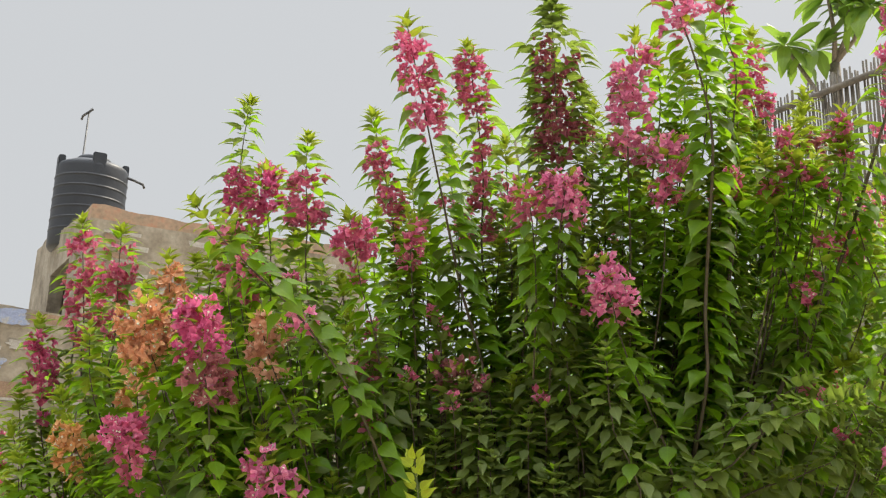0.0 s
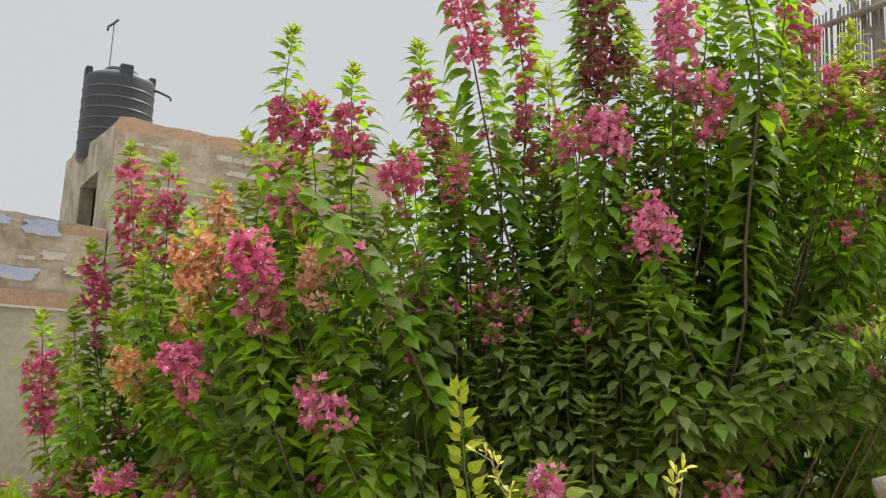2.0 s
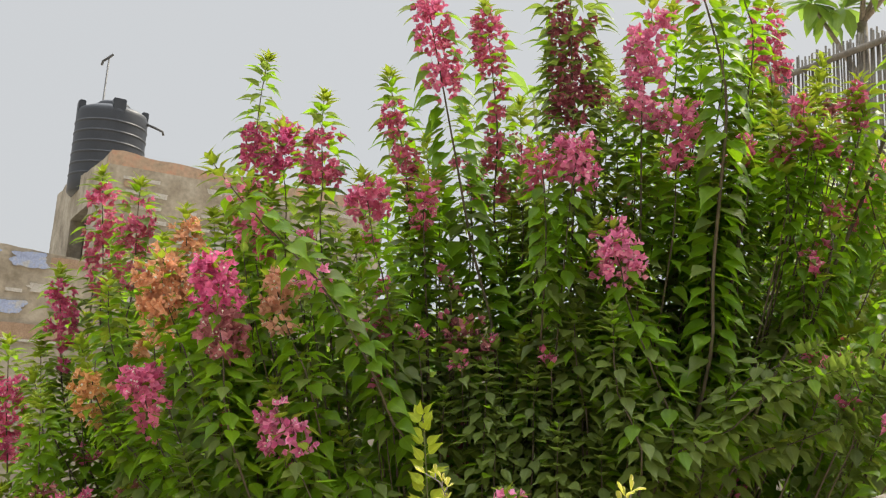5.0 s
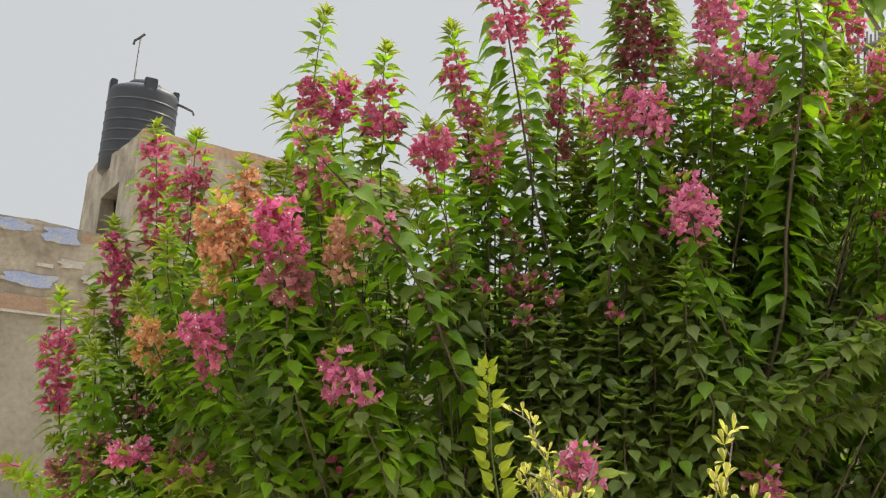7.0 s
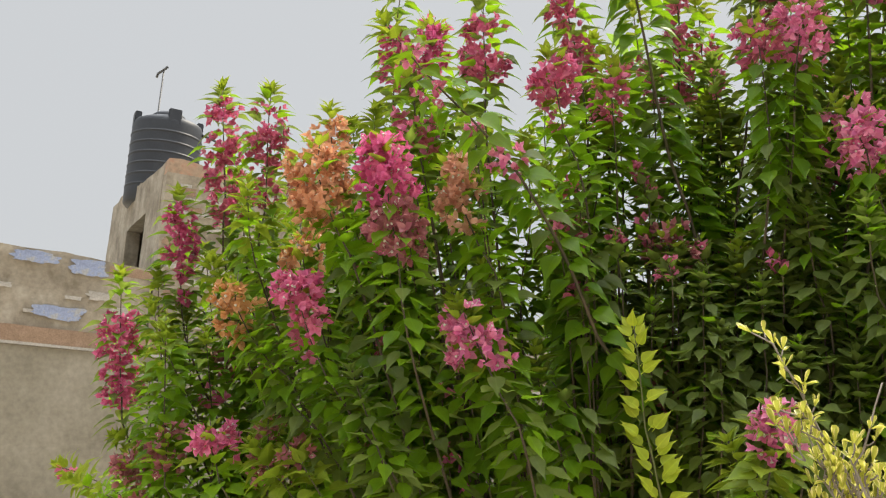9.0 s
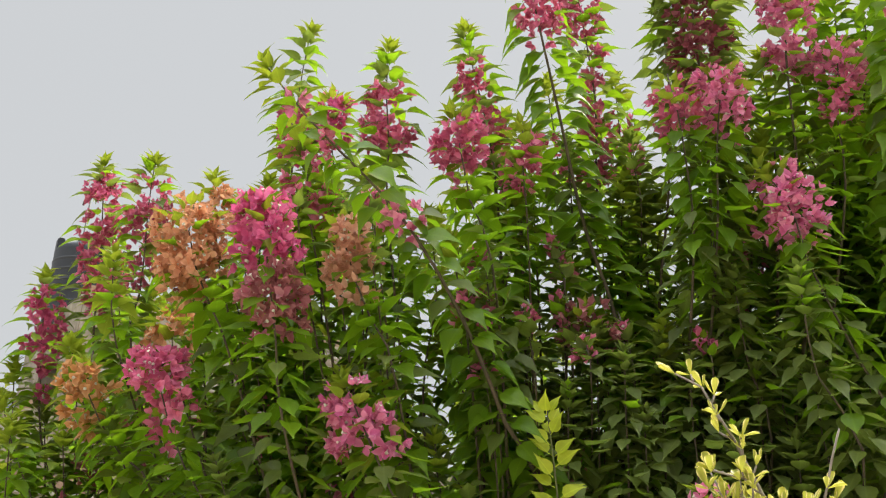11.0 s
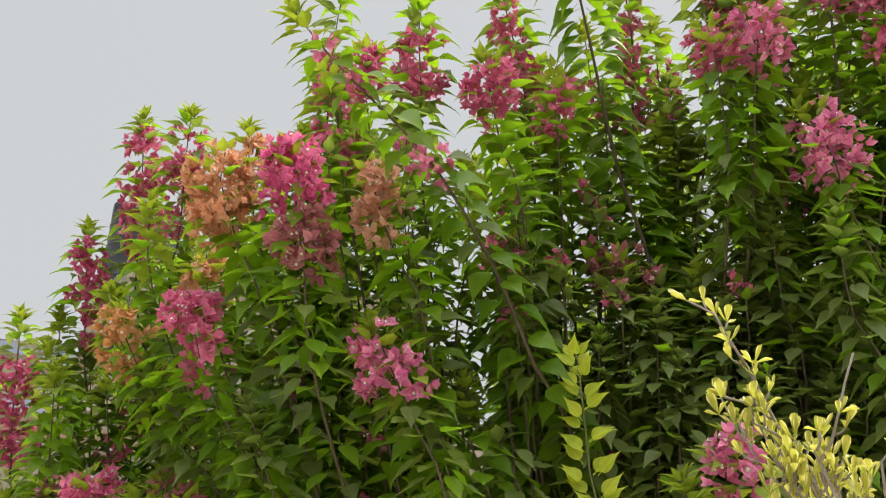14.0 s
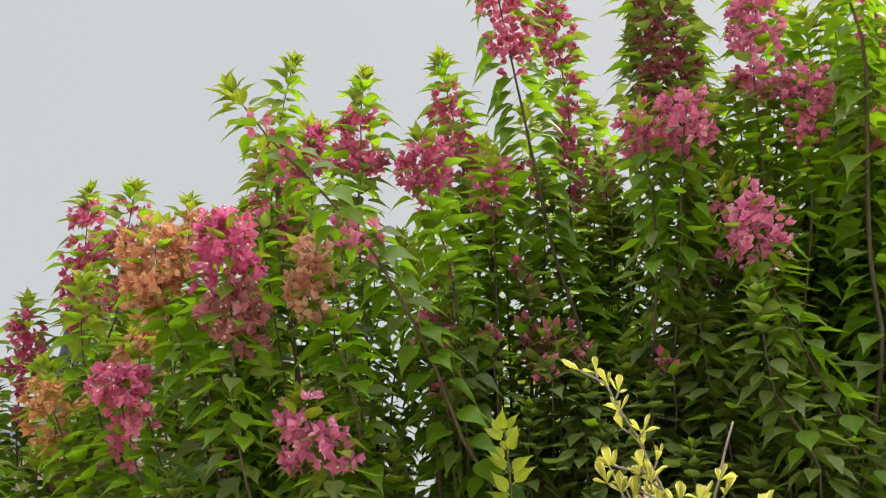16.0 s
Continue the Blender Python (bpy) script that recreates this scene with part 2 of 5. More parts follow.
def scatter(name, items, mats):
    """One mesh of many small pieces. items: (template, place, axes, (sx, sy, sz), slot)."""
    verts, faces, uvs, slots, base = [], [], [], [], 0
    for (tv, tf, tu), place, ax, size, slot in items:
        verts.append(place + (tv * np.asarray(size)) @ ax)
        uvs.append(tu)
        faces += [tuple(i + base for i in f) for f in tf]
        slots += [slot] * len(tf)
        base += len(tv)
    return mesh_from(name, np.concatenate(verts), faces, mats, np.concatenate(uvs), slots)


def tube_shape(points, radii, sides=6, close=True):
    """Vertices and faces of a round, tapering stem along points."""
    p = np.asarray(points, float)
    verts, faces = [], []
    side = None
    for i in range(len(p)):
        d = unit(p[min(i + 1, len(p) - 1)] - p[max(i - 1, 0)])
        side = unit(np.cross(d, (0.3, 0.9, 0.1) if side is None else np.cross(side, d)))
        other = np.cross(d, side)
        for k in range(sides):
            a = 2 * math.pi * k / sides
            verts.append(p[i] + radii[i] * (math.cos(a) * side + math.sin(a) * other))
    for i in range(len(p) - 1):
        for k in range(sides):
            a, b = i * sides + k, i * sides + (k + 1) % sides
            faces.append((a, b, b + sides, a + sides))
    if close:
        faces += [tuple(range(sides))[::-1], tuple(range((len(p) - 1) * sides, len(p) * sides))]
    return verts, faces


def tube(name, points, radii, mat, sides=6, close=True):
    """A round, tapering stem, pipe or limb along points."""
    verts, faces = tube_shape(points, radii, sides, close)
    return mesh_from(name, verts, faces, [mat])


def smooth_line(points, step):
    """A Catmull-Rom line through points, in even steps; returns places and ways."""
    p = [np.asarray(q, float) for q in points]
    p = [2 * p[0] - p[1]] + p + [2 * p[-1] - p[-2]]
    out = []
    for i in range(1, len(p) - 2):
        a, b, c, d = p[i - 1 : i + 3]
        for t in np.linspace(0, 1, 14, endpoint=False):
            out.append(0.5 * (2 * b + (c - a) * t + (2 * a - 5 * b + 4 * c - d) * t * t + (3 * b - a - 3 * c + d) * t**3))
    out.append(p[-2])
    out = np.array(out)
    s = np.r_[0, np.cumsum(np.linalg.norm(np.diff(out, axis=0), axis=1))]
    n = max(2, int(s[-1] / step) + 1)
    at = np.linspace(0, s[-1], n)
    q = np.stack([np.interp(at, s, out[:, k]) for k in range(3)], 1)
    return q, np.gradient(q, axis=0), at


def box_mesh(name, size, mat, bevel=0.0, at=(0, 0, 0)):
    bm = bmesh.new()
    bmesh.ops.create_cube(bm, size=1.0)
    bmesh.ops.scale(bm, vec=size, verts=bm.verts)
    bmesh.ops.translate(bm, vec=at, verts=bm.verts)
    if bevel:
        bmesh.ops.bevel(bm, geom=bm.edges[:], offset=bevel, segments=2, affect="EDGES")
    me = bpy.data.meshes.new(name)
    bm.to_mesh(me)
    bm.free()
    me.materials.append(mat)
    return me


def lathe(name, profile, mat, sides=40):
    verts, faces = [], []
    for r, z in profile:
        for k in range(sides):
            a = 2 * math.pi * k / sides
            verts.append((r * math.cos(a), r * math.sin(a), z))
    for i in range(len(profile) - 1):
        for k in range(sides):
            a, b = i * sides + k, i * sides + (k + 1) % sides
            faces.append((a, b, b + sides, a + sides))
    return mesh_from(name, verts, faces, [mat])


def uneven(me, amount, scale, seed=0.0):
    """Pushes vertices about for a worn, hand-made form."""
    for v in me.vertices:
        v.co += Vector(noise.noise_vector(v.co * scale + Vector((seed, seed, seed)))) * amount


def slab(name, u0, u1, z0, z1, v0, v1, mat, step=0.25, rough=0.02, ragged=0.0, seed=1.0):
    """A thick wall in the house's own directions with a broken-up surface and an uneven top."""
    nu, nz = max(2, int((u1 - u0) / step)), max(2, int((z1 - z0) / step))
    verts, faces = [], []
    for v in (v0, v1):
        for i in range(nu + 1):
            for k in range(nz + 1):
                u, z = u0 + (u1 - u0) * i / nu, z0 + (z1 - z0) * k / nz
                if k == nz:
                    z += ragged * noise.noise((u * 1.7 + seed, seed, 0)) + 0.4 * ragged * noise.noise((u * 7 + seed, 3, 0))
                w = v + rough * noise.noise((u * 1.3, z * 1.3, seed + v)) if 0 < i < nu else v
                verts.append((u, w, z))
    n = (nu + 1) * (nz + 1)
    for i in range(nu):
        for k in range(nz):
            a = i * (nz + 1) + k
            faces.append((a, a + nz + 1, a + nz + 2, a + 1))
            faces.append((n + a, n + a + 1, n + a + nz + 2, n + a + nz + 1))
    for i in range(nu):
        a, b = i * (nz + 1), i * (nz + 1) + nz
        faces.append((a, n + a, n + a + nz + 1, a + nz + 1))
        faces.append((b, b + nz + 1, n + b + nz + 1, n + b))
    for k in range(nz):
        a, b = k, nu * (nz + 1) + k
        faces.append((a, a + 1, n + a + 1, n + a))
        faces.append((b, n + b, n + b + 1, b + 1))
    return mesh_from(name, verts, faces, [mat], smooth=False)


# ---- ground ----
def ground_sheet():
    verts, faces = [], []
    rings = [0, 1, 2, 4, 7, 12, 25, 60, 200, 800, 2500]
    for r in rings:
        for k in range(36):
            a = 2 * math.pi * k / 36
            x, y = r * math.cos(a), r * math.sin(a)
            verts.append((x, y, 0.03 * noise.noise((x * 0.6, y * 0.6, 0)) if r < 60 else 0.0))
    for i in range(len(rings) - 1):
        for k in range(36):
            a, b = i * 36 + k, i * 36 + (k + 1) % 36
            faces.append((a, b, b + 36, a + 36))
    return mesh_from("ground", verts, faces, [EARTH])


tagged(new("ground", ground_sheet()), "pale dry earth of the yard", "ground", kind="structure")

# ---- the house behind ----
# its own directions: u along the front wall, v into the house
HOUSE = Matrix.Translation((-5.49, 12.62, 0)) @ Matrix.Rotation(math.atan2(0.587, 0.81), 4, "Z")
house = tagged(new("house"), "weathered plastered house with a rooftop stair tower", "house")
house.matrix_world = HOUSE
part("wall", slab("wall", -14, 22, -0.02, 2.622, 0.0, 0.3, PLASTER, 0.4, 0.02), house, "stained beige plaster")
parapet = part("parapet", slab("parapet", -14, 0.06, 2.86, 3.86, 0.03, 0.27, TOWER_PLASTER, 0.16, 0.03, 0.03, 4), house, "flaking plaster parapet")
for v in parapet.data.vertices:
    if v.co.z > 3.6:
        v.co.z -= 0.09 * max(0.0, 1.0 + v.co.x / 1.2)
part("coping", slab("parapet_end", -0.5, 0.055, 3.64, 3.755, 0.02, 0.28, RED_BRICK, 0.1, 0.015, 0.02, 6), house, "bare red brick")
part("parapet", slab("parapet", 4.3, 22, 2.70, 3.6, 0.03, 0.27, TOWER_PLASTER, 0.3, 0.03, 0.07, 7), house, "flaking plaster parapet")
part("ledge", slab("ledge", -14, 22, 2.66, 2.86, -0.02, 0.31, RED_BRICK, 0.2, 0.02, 0.03, 2), house, "brick string course")
part("drip_edge", slab("drip_edge", -14, 22, 2.625, 2.66, -0.035, 0.3, PALE_BRICK, 0.3, 0.008, 0.006, 3), house, "thin pale plaster lip")
part("roof", box_mesh("roof", (36, 9, 0.2), PLASTER, 0.0, (4, 4.8, 2.6)), house)
part("wall", box_mesh("wall", (0.3, 8.7, 2.4), PLASTER, 0.0, (-13.8, 4.65, 1.25)), house)
# the stair tower: front, side with its opening, back
part("tower_wall", slab("tower_front", 0.08, 4.3, 2.76, 5.16, 0.01, 0.25, TOWER_PLASTER, 0.18, 0.03, 0.0, 9), house, "patched plaster over brick")


def side_top(v):
    """The broken line along which the tower's side wall ends."""
    return float(np.interp(v, [0.2, 0.9, 1.7, 3.5, 4.05, 4.15, 4.75], [5.34, 5.37, 5.43, 5.64, 5.68, 5.62, 5.67])) + 0.02 * noise.noise((v * 6, 2, 0))


def tower_side():
    """The side wall of the tower, with an opening through it and an uneven top."""
    cuts_v = list(np.linspace(0.25, 1.32, 7)) + list(np.linspace(1.32, 2.85, 9))[1:] + list(np.linspace(2.85, 4.75, 11))[1:]
    cuts_z = [2.76, 3.3, 3.85, 4.4, 4.85, 5.1, 5.3]
    hole = [[1.32 < (cuts_v[i] + cuts_v[i + 1]) / 2 < 2.85 and k in (1, 2, 3) for k in range(len(cuts_z) - 1)] for i in range(len(cuts_v) - 1)]
    verts, faces, nz = [], [], len(cuts_z)
    for u in (0.08, 0.30):
        for v in cuts_v:
            for k, z in enumerate(cuts_z):
                rough = 0.018 * noise.noise((v * 2.3, z * 2.3, u * 9)) if u < 0.1 else 0.0
                verts.append((u + rough, v, side_top(v) if k == nz - 1 else z))
    n = len(cuts_v) * nz
    for i in range(len(cuts_v) - 1):
        for k in range(nz - 1):
            a = i * nz + k
            if hole[i][k]:
                for b, c, edge in ((a, a + 1, i == 0 or not hole[i - 1][k]), (a + nz + 1, a + nz, i + 1 == len(hole) or not hole[i + 1][k]),
                                   (a + nz, a, not hole[i][k - 1]), (a + 1, a + nz + 1, not hole[i][k + 1])):
                    if edge:
                        faces.append((b, c, c + n, b + n))
                continue
            faces.append((a, a + 1, a + nz + 1, a + nz))
            faces.append((n + a, n + a + nz, n + a + nz + 1, n + a + 1))
        t = i * nz + nz - 1
        faces.append((t, n + t, n + t + nz, t + nz))
    for i in (0, len(cuts_v) - 1):
        for k in range(nz - 1):
            a = i * nz + k
            faces.append((a, a + 1, n + a + 1, n + a) if i else (a, n + a, n + a + 1, a + 1))
    return mesh_from("tower_side", verts, faces, [TOWER_PLASTER], smooth=False)


part("tower_wall", tower_side(), house, "bare plastered side wall with an opening")
part("tower_wall", box_mesh("tower_back", (3.99, 0.24, 2.4), TOWER_PLASTER, 0, (2.303, 4.626, 3.95)), house)
part("tower_wall", box_mesh("tower_end", (0.24, 4.25, 2.4), TOWER_PLASTER, 0, (4.18, 2.377, 3.95)), house)
part("tower_roof", box_mesh("tower_roof", (3.98, 4.48, 0.12), TOWER_PLASTER, 0.01, (2.3, 2.5, 5.21)), house)
part("coping", slab("coping", 0.084, 4.29, 5.16, 5.33, 0.014, 0.25, COPING, 0.16, 0.02, 0.07, 12), house, "broken brick coping")


def patches(rng):
    """Bare bricks and left-over paint that stand a little proud of the plaster."""
    brick = box_mesh("brick", (0.23, 0.05, 0.085), PALE_BRICK, 0.02)
    red = box_mesh("brick", (0.23, 0.05, 0.085), RED_BRICK, 0.02)
    uneven(brick, 0.014, 9), uneven(red, 0.014, 9, 4)
    for row in range(11):
        u = 0.35 + 0.12 * (row % 2)
        while u < 4.1:
            if rng.random() < 0.42:
                b = part("brick", brick if rng.random() < 0.94 else red, house)
                b.location = (u, 0.012 + 0.01 * rng.random(), 3.1 + row * 0.19 + 0.01 * rng.random())
                b.rotation_euler = (0, 0.04 * (rng.random() - 0.5), 0)
                b.scale = (0.8 + 1.3 * rng.random(), 1, 0.8 + 1.0 * rng.random())
            u += 0.3
    u = -9.0
    while u < -0.3:
        for z in (3.05, 3.25):
            if rng.random() < 0.3:
                b = part("brick", brick if rng.random() < 0.6 else red, house)
                b.location = (u, 0.035, z + 0.03 * rng.random())
                b.scale = (0.8 + 0.6 * rng.random(), 1, 0.9 + 0.4 * rng.random())
        u += 0.45


def paint_patch(u, z, w, h, seed, mat=BLUE_PAINT, label="old blue paint", deep=-0.004):
    """A thin, ragged layer of old paint or bared masonry."""
    n, verts, faces = 46, [], []
    for y in (0.0, 0.012):
        for k in range(n):
            a = 2 * math.pi * k / n
            c, s = math.cos(a), math.sin(a)
            q = 1.0 / max(abs(c), abs(s)) ** 0.8 * (0.86 + 0.34 * noise.noise((c * 1.8 + seed, s * 1.8, seed)) + 0.16 * noise.noise((c * 6, s * 6 + seed, 3)))
            verts.append((w / 2 * c * q, y, h / 2 * s * q))
    faces += [tuple(range(n))[::-1], tuple(range(n, 2 * n))]
    for k in range(n):
        faces.append((k, (k + 1) % n, (k + 1) % n + n, k + n))
    ob = part("paint_patch", mesh_from("paint_patch", verts, faces, [mat], smooth=False), house, label)
    ob.location = (u, deep, z)


patches(random.Random(5))
for u, z, w, h, seed in ((-0.76, 3.69, 0.5, 0.22, 1), (-1.42, 3.75, 0.66, 0.17, 2), (-1.05, 3.07, 0.72, 0.19, 3), (-2.6, 3.74, 0.7, 0.2, 4), (-3.4, 3.2, 0.6, 0.15, 5)):
    paint_patch(u, z, w, h, seed)


patch_rng = random.Random(8)
for k in range(26):
    pu, pz = patch_rng.uniform(0.5, 3.6), 3.1 + 0.19 * patch_rng.randrange(11)
    paint_patch(pu, pz, patch_rng.uniform(0.22, 0.7), patch_rng.uniform(0.07, 0.16), 20 + k, PALE_BRICK, "bare whitewashed masonry", -0.022 + 0.0006 * k)
for k in range(9):
    paint_patch(patch_rng.uniform(0.22, 0.5), 3.0 + 0.24 * k, patch_rng.uniform(0.15, 0.3), patch_rng.uniform(0.08, 0.15), 60 + k, RED_BRICK, "bare red brick", -0.024 + 0.0006 * k)
paint_patch(-0.58, 3.34, 0.38, 0.12, 78, PALE_BRICK, "bare whitewashed masonry", -0.001)
paint_patch(-0.28, 3.16, 0.34, 0.14, 79, PALE_BRICK, "bare whitewashed masonry", -0.001)
for k in range(9):
    paint_patch(-1.75 - 0.7 * k, 3.35 + 0.12 * (k % 3), patch_rng.uniform(0.2, 0.5), patch_rng.uniform(0.06, 0.14), 80 + k, PALE_BRICK, "bare whitewashed masonry", -0.001)


# ---- water tank on the tower ----
def water_tank():
    tank = tagged(new("water_tank"), "black ribbed plastic water tank on the stair tower", "water tank")
    prof = [(0.0, 0.0), (0.50, 0.0), (0.525, 0.03)]
    for z in (0.23, 0.37, 0.51, 0.65, 0.79, 0.93):
        prof += [(0.525, z - 0.026), (0.525, z - 0.012), (0.533, z - 0.006), (0.534, z + 0.003), (0.531, z + 0.007), (0.525, z + 0.011), (0.525, z + 0.025)]
    prof += [(0.525, 1.06), (0.52, 1.10), (0.50, 1.13), (0.38, 1.18), (0.24, 1.21), (0.235, 1.21)]
    part("body", lathe("body", prof, TANK, 56), tank)
    part("lid", lathe("lid", [(0.25, 1.20), (0.25, 1.25), (0.22, 1.275), (0.0, 1.28)], TANK, 40), tank)
    for a in (195, 285, 15, 100):
        lug = part("lifting_lug", box_mesh("lug", (0.10, 0.19, 0.21), TANK, 0.012), tank)
        lug.location = (0.47 * math.cos(radians(a)), 0.47 * math.sin(radians(a)), 1.13)
        lug.rotation_euler = (0, 0, radians(a))
    out = [(0.5, -0.05, 1.05), (0.62, -0.06, 1.02), (0.76, -0.08, 0.97), (0.78, -0.08, 0.92)]
    part("overflow_pipe", tube("overflow_pipe", out, [0.018] * 4, PIPE, 10), tank, "short grey overflow pipe")
    return tank


TANK_AT = (-6.69, 15.15, 5.28)
tank = water_tank()
tank.location, tank.scale = TANK_AT, (1.08, 1.08, 1.27)
tank.rotation_euler = (0, 0, radians(20))

mast = tagged(new("roof_pipe"), "thin grey standpipe with a bent top beside the tank", "pipe")
part("pipe", tube("pipe", [(0, 0, 0), (0.01, 0, 1.0), (0.03, 0, 2.85)], [0.016, 0.016, 0.015], PIPE, 8), mast)
part("elbow", tube("elbow", [(-0.09, 0, 2.70), (-0.075, 0, 2.775), (0.03, 0, 2.85), (0.1, 0, 2.91)], [0.02, 0.022, 0.022, 0.026], PIPE, 8), mast)
mast.location = (-7.345, 16.0, 5.25)

# ---- bougainvillea ----
RNG = random.Random(11)
BLADES = [blade(c, f) for c, f in ((0.12, 0.22), (0.28, 0.34), (0.45, 0.28), (0.2, 0.5))]


def tipped_leaf(curl, fold, wave, seed, stalk=0.2, broad=1.0, lift=0.12):
    """An egg-shaped leaf of length 1 along x with a drawn-out tip, arched along its length and a little wavy at the rim."""
    rng = random.Random(seed)
    v, uv = [(0, 0, 0)], [(0, 0.5)]
    rows = ((0.05, 0.14), (0.16, 0.27), (0.31, 0.30), (0.48, 0.235), (0.65, 0.12), (0.82, 0.04))
    for x, w in rows:
        mid = lift * x - curl * x * x
        for side in (-1, 0, 1):
            ww = w * broad
            v.append((x - (0.03 if side and x < 0.1 else 0.0), side * ww, mid + abs(side) * (fold * ww + wave * rng.uniform(-1, 1))))
            uv.append((x, 0.5 + side * ww))
    v.append((1.0, rng.uniform(-0.02, 0.02), lift - curl * 1.08))
    uv.append((1, 0.5))
    f = [(0, 2, 1), (0, 3, 2)]
    for k in range(len(rows) - 1):
        a, b = 1 + 3 * k, 4 + 3 * k
        f += [(a, a + 1, b + 1, b), (a + 1, a + 2, b + 2, b + 1)]
    e, t = 1 + 3 * (len(rows) - 1), len(v) - 1
    f += [(e, e + 1, t), (e + 1, e + 2, t)]
    n = len(v)
    v += [(-stalk, -0.014, 0.01), (-stalk, 0.014, 0.01), (0.04, 0.014, 0), (0.04, -0.014, 0)]
    uv += [(0, 0.5)] * 4
    f.append((n, n + 3, n + 2, n + 1))
    return np.array(v, float), f, np.array(uv, float)


SPREAD = [tipped_leaf(c, f, 0.02, k) for k, (c, f) in enumerate(((0.26, 0.3), (0.38, 0.45), (0.48, 0.35), (0.3, 0.2)))]
SLIM = [tipped_leaf(c, f, 0.012, 10 + k, broad=0.85) for k, (c, f) in enumerate(((0.3, 0.35), (0.45, 0.5), (0.2, 0.6)))]
HANGING = [tipped_leaf(c, f, 0.018, 20 + k, stalk=0.34, broad=0.88) for k, (c, f) in enumerate(((-0.08, 0.25), (0.04, 0.4), (-0.16, 0.2), (0.1, 0.3)))]
TONES = ["mature", "green", "lime", "yellow"]
LEAF_MATS = [LEAF[k] for k in TONES]


def floret(seed):
    """Three papery bracts round a short axis along z, and the small flower inside."""
    rng = random.Random(seed)
    v, f, uv = [], [], []
    for k in range(3):
        bv, bf, bu = blade(rng.uniform(-0.3, 0.3), rng.uniform(0.15, 0.6), (0.20, 0.345, 0.30, 0.12), (0.1, 0.33, 0.62, 0.86), 0, 0.03)
        a, tilt = 2 * math.pi * k / 3 + rng.uniform(-0.3, 0.3), rng.uniform(0.45, 1.15)
        bv = bv + np.array([[rng.uniform(-0.05, 0.05) for _ in range(3)] for _ in bv]) * (bv[:, :1] > 0.1)
        rot = Matrix.Rotation(a, 3, "Z") @ Matrix.Rotation(-(math.pi / 2 - tilt), 3, "Y")
        bv = np.array([tuple(rot @ Vector(q)) for q in bv * rng.uniform(0.85, 1.1)])
        f += [tuple(i + len(v) for i in q) for q in bf]
        v += [tuple(q) for q in bv]
        uv += [tuple(q) for q in bu]
    return np.array(v), f, np.array(uv)


def star():
    """The small cream flower: a tube with a spread rim."""
    v, f = [], []
    for r, z in ((0.05, 0.1), (0.05, 0.62), (0.15, 0.66)):
        v += [(r * math.cos(2 * math.pi * k / 6), r * math.sin(2 * math.pi * k / 6), z) for k in range(6)]
    v.append((0, 0, 0.63))
    for i in range(2):
        f += [(6 * i + k, 6 * i + (k + 1) % 6, 6 * i + 6 + (k + 1) % 6, 6 * i + 6 + k) for k in range(6)]
    f += [(12 + k, 12 + (k + 1) % 6, 18) for k in range(6)]
    return np.array(v), f, np.full((len(v), 2), 0.2)


FLORETS = [floret(k) for k in range(9)]
STAR = star()
bush = tagged(new("bougainvillea"), "tall bougainvillea bush with pink and orange bracts", "bush")
CROWN = np.array((0.35, 2.62, 0.5))
LEAF_MESH = {}
BRACT_MESH = {}
singles = {"leaf": 0, "bract": 0}
THICKET = {"verts": [], "faces": [], "leaves": [], "bracts": {}, "flowers": []}


def single(kind, cache, key, template, mat, place, ax, size, parent):
    """A piece of its own that shares its mesh with alike ones."""
    if key not in cache:
        tv, tf, tu = template
        cache[key] = mesh_from(kind, tv, tf, [mat], tu)
    ob = part(kind, cache[key], parent)
    m = Matrix(((*ax[0] * size[0],), (*ax[1] * size[1],), (*ax[2] * size[2],))).transposed().to_4x4()
    ob.matrix_local = Matrix.Translation(place) @ m
    singles[kind] += 1


